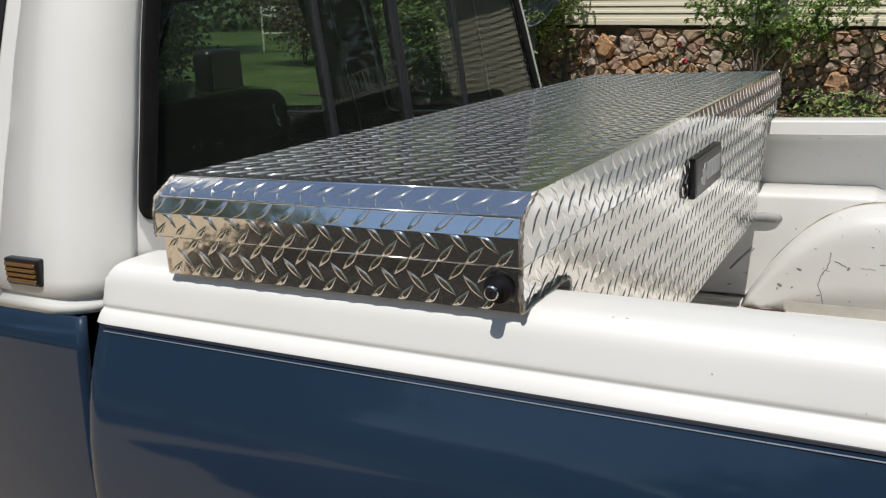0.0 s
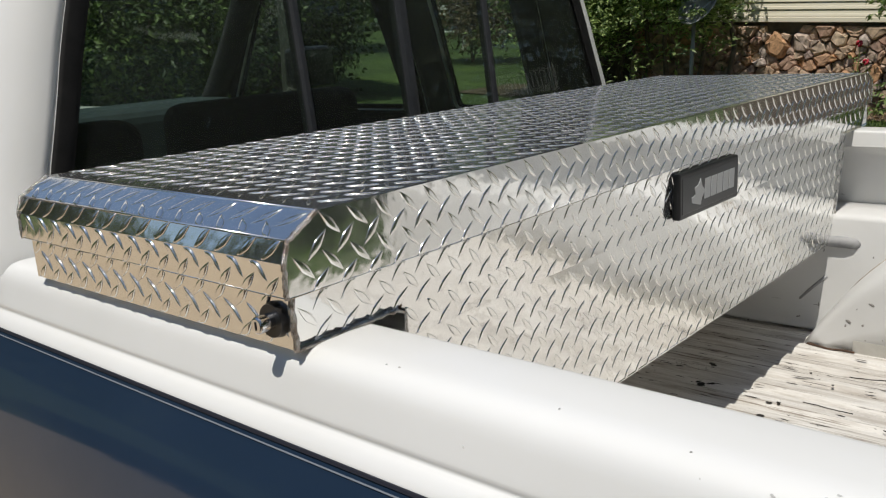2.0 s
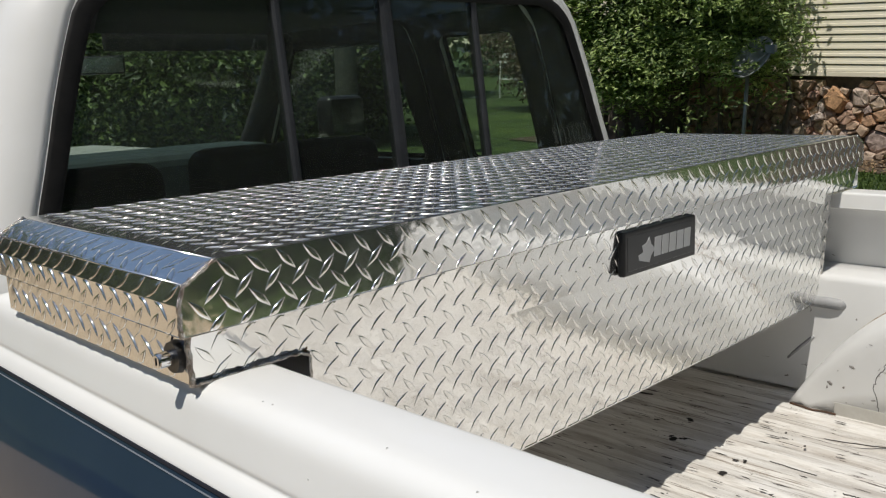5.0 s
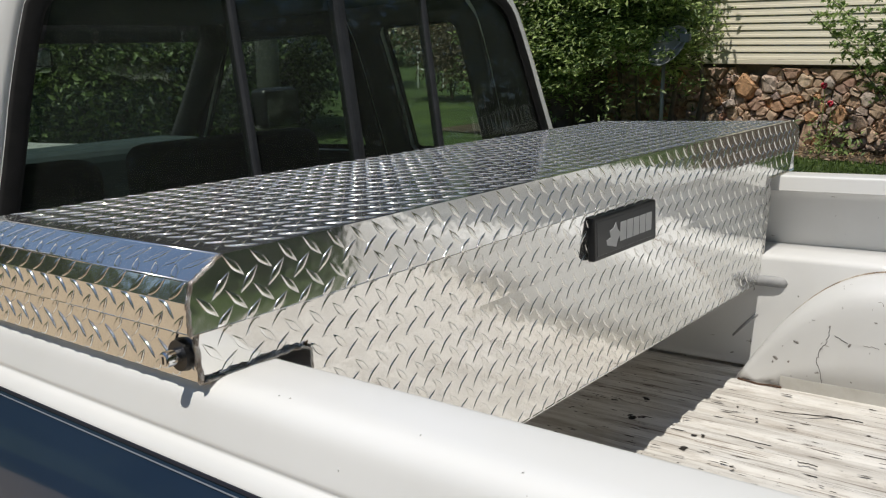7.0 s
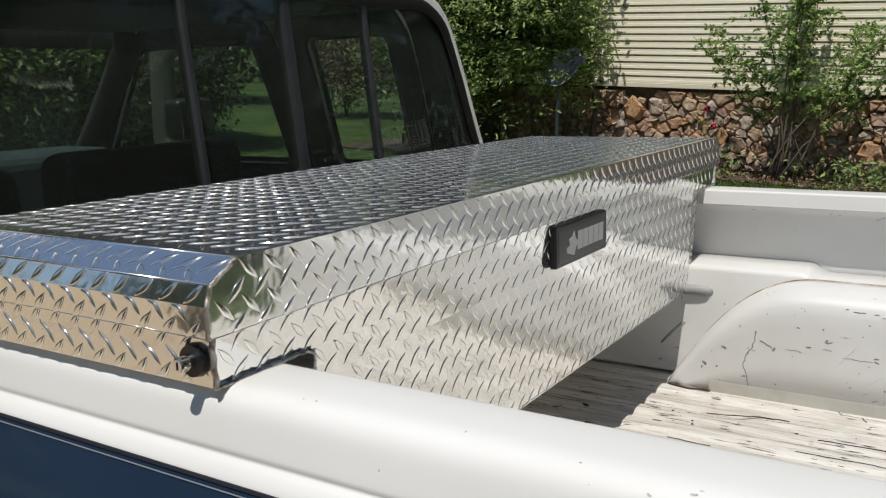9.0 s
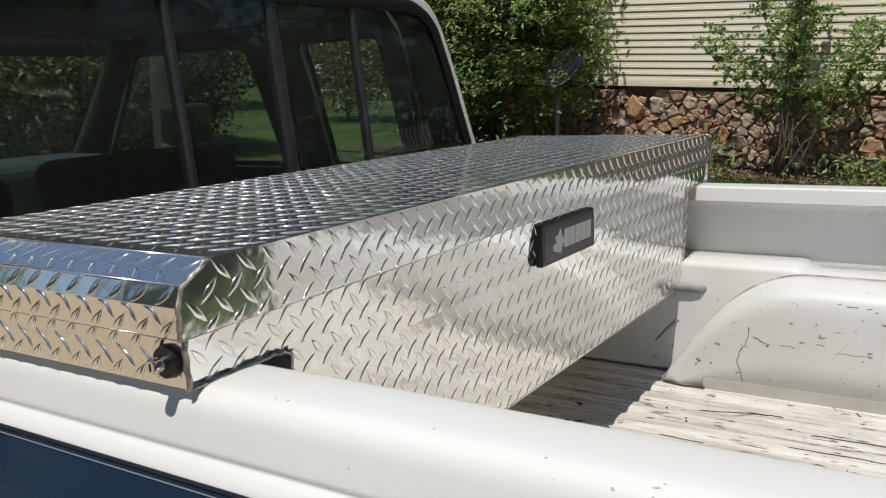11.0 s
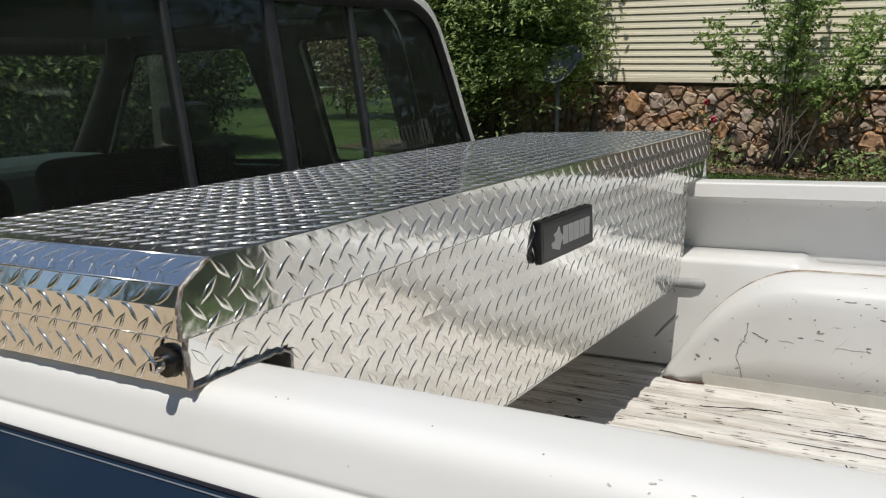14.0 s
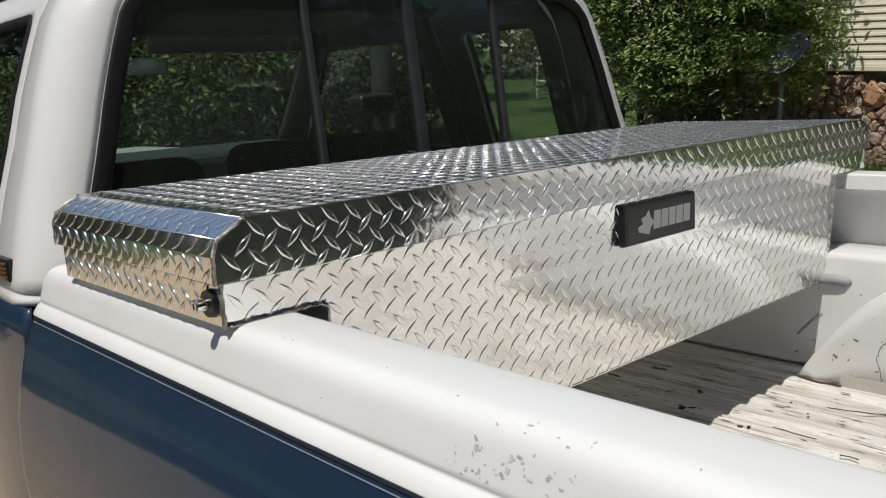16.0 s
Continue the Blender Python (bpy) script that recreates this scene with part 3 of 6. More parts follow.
def rail_point(z):
    """The rail's outer face at height z: y and the outward normal."""
    for (ya, za), (yb, zb) in zip(CAP[6:-1], CAP[7:]):
        if zb <= z <= za:
            y = ya + (yb - ya) * (za - z) / (za - zb)
            return y, Vector((0, -(za - zb), ya - yb)).normalized()


def bed_side(sign):
    """sign 1: the side at y = 0, -1: its mirror image."""
    def my(p):
        return [(a if sign > 0 else BL - a, z) for a, z in p]
    v, f = sweep(my(CAP), BEDX0, BEDX1, 40)
    # round the front end of the rail down into the gap behind the cab
    vv = []
    v = bed_x(v)
    for x, y, z in v:
        d = max(0.0, 1 - (x - BEDX0) / 0.022)
        inw = 0.004 * d ** 2
        vv.append((x, y + sign * inw, z - (0.007 * d ** 2 if z > 1.28 else 0.0)))
    ob = part_data("bed_rail", vv, f, WHITE, truck, "white painted bed rail, lightly chipped", smooth=True)
    solid(ob, 0.004, 1 if sign < 0 else -1)
    low = [(-0.0260, 1.2188), (-0.0261, 1.2184), (-0.0312, 1.205), (-0.0440, 1.175), (-0.0565, 1.14), (-0.0675, 1.10), (-0.0765, 1.05), (-0.0810, 1.00), (-0.0822, 0.95), (-0.078, 0.86), (-0.068, 0.80), (-0.050, 0.62), (-0.03, 0.55)]
    v, f = sweep(my(low), BEDX0, BEDX1, 40)
    v = bed_x(v)
    vv = [(x, y + sign * 0.008 * max(0.0, 1 - (x - BEDX0) / 0.022) ** 2, z) for x, y, z in v]
    ob = part_data("bed_side_panel", vv, f, NAVY, truck, "glossy navy blue lower bed panel", smooth=True)
    solid(ob, 0.004, 1 if sign < 0 else -1)
    for nm, z0, z1, mt, dy in (("pinstripe", 1.2150, 1.2190, STRIPE_DARK, 0.0012), ("pinstripe", 1.2092, 1.2106, TRIM_GREY, 0.0010)):
        def yy(z):
            return -0.0261 - (1.2188 - z) * 0.0051 / 0.0134
        pr = my([(yy(z1) - dy + 0.001, z1), (yy(z1) - dy, z1 - 0.0006), (yy(z0) - dy, z0 + 0.0006), (yy(z0) - dy + 0.001, z0)])
        v, f = sweep(pr, BEDX0 + 0.02, BEDX1, 4)
        part_data(nm, v, f, mt, truck, "thin dark and silver pinstripe")
    if sign > 0:
        wall = [(0.1005, 1.264), (0.150, 1.255), (0.165, 1.11), (0.165, 1.10), (0.170, 0.80)]
    else:
        wall = [(0.1005, 1.264), (0.094, 1.2610), (0.087, 1.2560), (0.080, 1.240), (0.036, 1.125), (0.036, 1.1050), (0.036, 1.07)]
    v, f = sweep(my(wall), BEDX0, BEDX1, 30)
    ob = part_data("bed_wall", v, f, BED, truck, "white inner bed wall", smooth=True)
    solid(ob, 0.003, 1 if sign < 0 else -1)


bed_side(1)
bed_side(-1)


def far_ledge():
    yb = BL - 0.066
    # shelf that steps down behind x = 0.8 and runs on over the wheel housing
    xs = np.concatenate([np.linspace(BEDX0, 0.78, 20), np.linspace(0.785, 0.84, 8), np.linspace(0.86, BEDX1, 20)])
    vs, fs = [], []
    for x in xs:
        k = min(1, max(0, (x - 0.785) / 0.05))
        k = k * k * (3 - 2 * k)
        zt = 1.108 - 0.022 * k
        prof = [(yb + 0.032, zt + 0.003), (yb - 0.03, zt + 0.001), (yb - 0.088, zt), (yb - 0.097, zt - 0.004), (yb - 0.1005, zt - 0.014), (yb - 0.103, 0.97), (yb - 0.1045, 0.835), (yb - 0.107, 0.820), (yb - 0.112, 0.815)]
        vs += [(x, a, z) for a, z in prof]
    n = 9
    for i in range(len(xs) - 1):
        for j in range(n - 1):
            fs.append((i * n + j, i * n + j + 1, (i + 1) * n + j + 1, (i + 1) * n + j))
    ob = part_data("bed_ledge", vs, fs, BED, truck, "white inner bed ledge with worn paint", smooth=True)
    solid(ob, 0.003, 1)


far_ledge()


def arch_top(x):
    u = min(1.0, max(0.0, min(x - 0.485, 1.549 - x) / 0.35))
    return 0.812 + 0.283 * (1 - (1 - u) ** 2.2)


def housing_y(x, z):
    """The inner face of the far wheel housing at x and z."""
    k = (z - 0.812) / max(0.02, arch_top(x) - 0.812)
    return 1.5234 + float(np.interp(k, (0.0, 0.35, 0.70, 0.80, 0.875, 0.922, 0.958, 0.982, 0.996), (-0.002, -0.001, 0.0, 0.002, 0.007, 0.016, 0.030, 0.048, 0.070)))


def wheel_housing(y_wall, y_in, sgn):
    """The arch stands from x = 0.49 to 1.55, 0.28 m high."""
    arch = [(0.487 + 1.06 * i / 48, arch_top(0.487 + 1.06 * i / 48)) for i in range(49)]
    rings = [(y_wall, 1.0), (y_in + sgn * 0.092, 1.0), (y_in + sgn * 0.070, 0.996), (y_in + sgn * 0.048, 0.982), (y_in + sgn * 0.030, 0.958), (y_in + sgn * 0.016, 0.922), (y_in + sgn * 0.007, 0.875), (y_in + sgn * 0.002, 0.80), (y_in, 0.70), (y_in - sgn * 0.001, 0.35), (y_in - sgn * 0.002, 0.0)]
    vs, fs = [], []
    n = len(arch)
    for y, k in rings:
        for x, z in arch:
            vs.append((1.017 + (x - 1.017) * (1 - 0.10 * (1 - k)), y, 0.812 + (z - 0.812) * k))
    for r in range(len(rings) - 1):
        for i in range(n - 1):
            q = (r * n + i, r * n + i + 1, (r + 1) * n + i + 1, (r + 1) * n + i)
            fs.append(q if sgn < 0 else q[::-1])
    ob = part_data("wheel_housing", vs, fs, BED, truck, "white wheel housing with scratched paint", smooth=True)
    solid(ob, 0.003, 0)
    # rolled seam where the housing meets the wall
    v, f = tube([(x, y_wall + (-0.004 if sgn > 0 else 0.004), z + 0.001) for x, z in arch[1:-1]], 0.0035, 6)
    part_data("seam", v, f, RUSTY, truck, "rolled seam along the housing", smooth=True)


wheel_housing(BL - 0.166, 1.525, 1)
wheel_housing(0.17, 0.29, -1)


def bed_floor():
    prof = []
    y, pitch = 0.165, 0.082
    while y < 1.70:
        prof += [(y, 0.806), (y + 0.012, 0.8155), (y + 0.048, 0.8160), (y + 0.060, 0.806)]
        y += pitch
    prof = [p for p in prof if p[0] < 1.69] + [(1.70, 0.808)]
    v, f = sweep(prof, BEDX0 + 0.02, BEDX1, 60)
    ob = part_data("bed_floor", v, f, FLOOR, truck, "corrugated bed floor with scuffed white paint and dark stains", smooth=False)
    solid(ob, 0.003, 1)
    soften(ob, 0.003, 2, 20)
    # front wall of the bed and tailgate
    part("bed_front_wall", box_bm((BEDX0, 0.15, 0.80), (BEDX0 + 0.035, BL - 0.15, 1.285), 0.006), BED, truck, "white front wall of the bed")
    part("rear_sill", box_bm((BEDX1 - 0.02, 0.06, 0.70), (BEDX1 + 0.012, BL - 0.06, 0.806), 0.008), WHITE, truck, "white rear sill of the open bed")
    part("rear_bumper", box_bm((BEDX1 + 0.04, 0.0, 0.44), (BEDX1 + 0.18, BL, 0.60), 0.03, 3), CHROME, truck, "bright rear bumper")
    # stub of a stake-pocket tie bar in the front corner
    v, f = tube([(0.30, 1.640, 1.043), (0.50, 1.639, 1.043), (0.540, 1.640, 1.043), (0.556, 1.643, 1.042), (0.566, 1.652, 1.040)], 0.0140, 14)
    part_data("tie_bar", v, f, GALV, truck, "dull grey tie bar at the bed corner", smooth=True)
    # slanting shadow below the bar, built as a thin grey strip
    v, f = tube([(0.440, 1.6425, 0.888), (0.470, 1.6415, 0.922), (0.502, 1.641, 0.955)], 0.0045, 8)
    part_data("bar_shadow_strip", v, f, GALV, truck, "thin slanting grey strip standing in for the tie bar's shadow", smooth=True)


def bed_wear():
    rng = random.Random(9)
    vs, fs = [], []
    for x, y, r, lg in ((0.372, 1.289, 0.013, 1.0), (0.397, 1.173, 0.012, 1.3), (0.412, 1.185, 0.010, 1.0), (0.386, 1.182, 0.008, 1.0), (0.549, 1.159, 0.007, 1.0), (0.565, 1.165, 0.0075, 1.0), (0.625, 1.31, 0.005, 1.0), (0.566, 1.352, 0.005, 1.0),
                        (0.202, 1.372, 0.012, 2.0), (0.139, 1.26, 0.010, 2.0), (0.312, 1.243, 0.006, 1.4), (0.32, 1.62, 0.004, 1.0), (0.556, 1.087, 0.011, 1.4), (0.668, 1.061, 0.005, 1.0)):
        blot(vs, fs, (x, y, 0.8165), (1, 0, 0), (0, 1, 0), (0, 0, 1), r, rng, lg)
    for i in range(420):
        x, y = rng.uniform(0.05, 1.7), rng.uniform(0.8, 1.50)
        blot(vs, fs, (x, y, 0.8165), (1, 0, 0), (0, 1, 0), (0, 0, 1), rng.uniform(0.0009, 0.0022), rng, rng.choice((1.0, 4.0, 8.0, 14.0)))
    part_data("dirt", vs, fs, DIRT, truck, "black dirt spots and scrapes on the bed floor", kind="stuff")
    # flat grey blots: paint chips, and the shade of small dents put in as colour
    vs, fs = [], []
    for i in range(52):
        x = rng.gauss(1.01, 0.06)
        z = rng.uniform(1.244, 1.280) if i < 44 else rng.uniform(1.290, 1.2985)
        y, n = rail_point(z)
        blot(vs, fs, (x, y, z), (1, 0, 0), n.cross(Vector((1, 0, 0))), n, rng.uniform(0.0010, 0.0036) * (1.0 if i < 44 else 0.6), rng, rng.choice((1.0, 1.0, 1.5)), 0.0005)
    for x, z in ((0.62, 1.2985), (0.80, 1.2992), (0.73, 1.262), (1.15, 1.2988), (0.91, 1.2978)):
        y, n = rail_point(z)
        blot(vs, fs, (x, y, z), (1, 0, 0), n.cross(Vector((1, 0, 0))), n, 0.0013, rng)
    part_data("chips_and_dent_shade", vs, fs, PALE_MARK, truck, "small grey marks for chips and shaded dents in the rail paint", kind="stuff")
    # cracks and drag marks in the paint of the far wheel housing
    for pts, r, m, label in (
            ([(0.710, 0.982), (0.708, 0.959), (0.701, 0.938), (0.691, 0.926), (0.686, 0.908), (0.685, 0.893), (0.691, 0.876), (0.696, 0.852), (0.698, 0.826)], 0.0007, DIRT, "thin dark crack in the paint"),
            ([(0.720, 0.963), (0.740, 0.9535), (0.753, 0.947)], 0.0008, DIRT, "thin dark crack in the paint"),
            ([(0.782, 0.9496), (0.802, 0.9496), (0.821, 0.9465)], 0.0007, PRIMER, "grey drag mark in the paint"),
            ([(0.863, 0.962), (0.888, 0.959)], 0.0007, PRIMER, "grey drag mark in the paint"),
            ([(0.905, 0.9465), (0.917, 0.947), (0.941, 0.945), (0.975, 0.946)], 0.0006, PRIMER, "grey drag mark in the paint"),
            ([(0.897, 0.931), (0.917, 0.955), (0.937, 0.978)], 0.0004, PALE_MARK, "faint grey scratch in the paint"),
            ([(0.953, 0.886), (0.972, 0.8995), (0.990, 0.915)], 0.0004, PALE_MARK, "faint grey scratch in the paint")):
        line = []
        for (xa, za), (xb, zb) in zip(pts[:-1], pts[1:]):
            for k in range(5):
                x, z = xa + (xb - xa) * k / 5 + rng.gauss(0, 0.0012), za + (zb - za) * k / 5 + rng.gauss(0, 0.0007)
                line.append((x, housing_y(x, z), z))
        v, f = tube(line, r, 5)
        part_data("crack" if m is DIRT else "scratch", v, f, m, truck, label)
    vs, fs = [], []
    for i in range(34):
        x, z = rng.uniform(0.60, 1.40), rng.uniform(0.85, 1.03)
        blot(vs, fs, (x, housing_y(x, z), z), (1, 0, rng.uniform(-0.3, 0.3)), (0, 0, 1), (0, -1, 0), rng.uniform(0.0010, 0.0026), rng, rng.choice((1.0, 1.5, 3.0)))
    for x, z, r, lg in ((0.590, 0.888, 0.0055, 1.6), (0.584, 0.878, 0.0035, 1.0), (0.637, 0.935, 0.0040, 2.2), (0.754, 0.946, 0.0050, 1.2), (0.806, 1.006, 0.0018, 3.0), (0.869, 0.983, 0.0022, 2.0), (0.907, 1.060, 0.0020, 2.2), (0.933, 1.056, 0.0024, 6.0),
                        (0.969, 1.055, 0.0018, 4.0), (0.984, 1.049, 0.0016, 3.0), (1.002, 1.022, 0.0035, 2.0), (0.685, 0.868, 0.0035, 1.6), (0.975, 0.946, 0.0030, 2.0), (0.710, 0.983, 0.0030, 1.2), (1.04, 1.04, 0.0020, 5.0), (1.10, 1.03, 0.0020, 3.0)):
        blot(vs, fs, (x, housing_y(x, z), z), (1, 0, 0.05), (0, 0, 1), (0, -1, 0), r, rng, lg)
    part_data("scuffs", vs, fs, PRIMER, truck, "dark scuffs on the wheel housing", kind="stuff")
    # splits in the floor paint beside the housing
    for pts in (((0.900, 1.530), (0.906, 1.512), (0.915, 1.498)), ((0.955, 1.506), (0.961, 1.492), (0.968, 1.486)), ((0.980, 1.184), (0.988, 1.166), (0.997, 1.142)), ((0.765, 1.148), (0.785, 1.150), (0.806, 1.147)),
                ((0.640, 1.372), (0.681, 1.380), (0.751, 1.405), (0.83, 1.409)), ((0.603, 1.195), (0.655, 1.193), (0.708, 1.190)), ((0.89, 1.33), (1.02, 1.335), (1.15, 1.331), (1.30, 1.338)), ((0.86, 1.247), (0.98, 1.250), (1.12, 1.246), (1.22, 1.252))):
        line = [(xa + (xb - xa) * k / 6, ya + (yb - ya) * k / 6 + rng.gauss(0, 0.0012), 0.8166) for (xa, ya), (xb, yb) in zip(pts[:-1], pts[1:]) for k in range(6)]
        v, f = tube(line, rng.uniform(0.0007, 0.0013), 5)
        part_data("crack", v, f, DIRT, truck, "thin dark crack in the floor paint")


def housing_foot():
    """Dusty flange at the foot of the far wheel housing, with a rusty split at its front end."""
    part("housing_flange", box_bm((0.602, 1.5208, 0.808), (1.47, 1.5222, 0.8455), 0.0008, 2), DUSTY, truck, "dusty beige flange at the foot of the wheel housing")
    rng = random.Random(12)
    pts = [(0.500 + 0.012 * k, 1.526 - 0.012 * math.sin(min(1.0, k / 4) * 1.57) + rng.gauss(0, 0.0012), 0.8185 + rng.gauss(0, 0.0006)) for k in range(10)]
    v, f = tube(pts, 0.0026, 6)
    part_data("rust_split", v, f, RUST, truck, "rusty split along the foot of the housing", smooth=True)
    pts = [(0.05 + 0.03 * k, 1.637 + rng.gauss(0, 0.0008), 0.8175) for k in range(17)]
    v, f = tube(pts, 0.0030, 6)
    part_data("floor_seam", v, f, RUST, truck, "dark rusty seam between floor and bed side", smooth=True)


bed_wear()
bed_floor()
housing_foot()


# ---- the cab ----
CYC = 0.905                   # middle of the cab
CAB_W = [(0.60, 0.925), (0.80, 0.950), (1.00, 0.950), (1.15, 0.940), (1.225, 0.932), (1.245, 0.928), (1.30, 0.918), (1.42, 0.884), (1.50, 0.858), (1.60, 0.829), (1.70, 0.794), (1.745, 0.776), (1.785, 0.752), (1.815, 0.722), (1.835, 0.688), (1.86, 0.60)]


def cab_w(z):
    for (z0, w0), (z1, w1) in zip(CAB_W[:-1], CAB_W[1:]):
        if z <= z1:
            return w0 + (w1 - w0) * (z - z0) / (z1 - z0)
    return CAB_W[-1][1]


def cab_rear(z):
    return -0.168 - 0.100 * (z - 1.5) if z > 1.24 else -0.146


CRN = 0.092                   # radius of the corner at the drive side
CR = 0.058                    # radius of the upright corners


def rear_map(s, z):
    w = cab_w(z) - (CRN if s < 0 else CR)
    return (cab_rear(z) - 0.006 * s * s, CYC + s * w, z)


def side_map(sign):
    def f(x, z):
        # the front edge follows the slope of the windscreen
        return (max(x, -1.58 - (1.79 - z) * 1.25) if z > 1.3 else x, CYC - sign * cab_w(z), z)
    return f


def round_rect(a0, a1, b0, b1, r, ra, n, low=1.0):
    """n points round a rectangle with corner radii r (in b units, ra in a units; the lower two times low), from the lower left corner on."""
    pts = []
    rl, al = r * low, ra * low
    for (ca, cb), start, qa, qb in (((a0 + al, b0 + rl), 180, al, rl), ((a1 - al, b0 + rl), 270, al, rl), ((a1 - ra, b1 - r), 0, ra, r), ((a0 + ra, b1 - r), 90, ra, r)):
        for i in range(n):
            t = radians(start + 90 * i / (n - 1))
            pts.append((ca + qa * math.cos(t), cb + qb * math.sin(t)))
    out = []
    for i, p in enumerate(pts):
        q = pts[(i + 1) % len(pts)]
        out.append(p)
        d = max(abs(q[0] - p[0]) / (a1 - a0), abs(q[1] - p[1]) / (b1 - b0))
        k = int(d / 0.12)
        for j in range(1, k + 1):
            t = j / (k + 1)
            out.append((p[0] + (q[0] - p[0]) * t, p[1] + (q[1] - p[1]) * t))
    return out


def panel_with_hole(name, fmap, outer, hole, flip, material, label, thick=0.02):
    a0, a1, b0, b1 = outer
    ma = sum(p[0] for p in hole) / len(hole)
    mb = sum(p[1] for p in hole) / len(hole)
    edge = []
    for a, b in hole:
        da, db = a - ma, b - mb
        ks = []
        if da > 1e-9: ks.append((a1 - ma) / da)
        if da < -1e-9: ks.append((a0 - ma) / da)
        if db > 1e-9: ks.append((b1 - mb) / db)
        if db < -1e-9: ks.append((b0 - mb) / db)
        k = min(ks)
        edge.append([ma + da * k, mb + db * k])
    for c in ((a0, b0), (a1, b0), (a1, b1), (a0, b1)):
        i = min(range(len(edge)), key=lambda i: ((edge[i][0] - c[0]) / (a1 - a0)) ** 2 + ((edge[i][1] - c[1]) / (b1 - b0)) ** 2)
        edge[i] = list(c)
    rings = 5
    n = len(hole)
    vs, fs = [], []
    for r in range(rings + 1):
        t = r / rings
        for (a, b), (ea, eb) in zip(hole, edge):
            vs.append(fmap(a + (ea - a) * t, b + (eb - b) * t))
    for r in range(rings):
        for i in range(n):
            j = (i + 1) % n
            q = (r * n + i, r * n + j, (r + 1) * n + j, (r + 1) * n + i)
            fs.append(q[::-1] if flip else q)
    ob = part_data(name, vs, fs, [material, INNER], truck, label, smooth=True)
    solid(ob, thick, -1, 1)
    return ob


def framed_loop(name, fmap, loop, width, proud, material, parent, label, out):
    """A moulding along a loop of (a, b): a rounded strip, width across it in metres."""
    vs, fs = [], []
    n = len(loop)
    P = [Vector(fmap(a, b)) for a, b in loop]
    c = sum(P, Vector()) / n
    out = Vector(out).normalized()
    k = 6
    for i in range(n):
        d = (P[(i + 1) % n] - P[i - 1]).normalized()
        inw = out.cross(d).normalized()
        if inw.dot(c - P[i]) < 0:
            inw = -inw
        for j in range(k):
            t = j / (k - 1)
            vs.append(P[i] + inw * (width * (t - 0.12)) + out * (proud * math.sin(math.pi * (0.06 + 0.88 * t)) - 0.002))
    for i in range(n):
        ii = (i + 1) % n
        for j in range(k - 1):
            fs.append((i * k + j, ii * k + j, ii * k + j + 1, i * k + j + 1))
    ob = part_data(name, vs, fs, material, parent, label, smooth=True)
    solid(ob, 0.006, 0)
    return ob


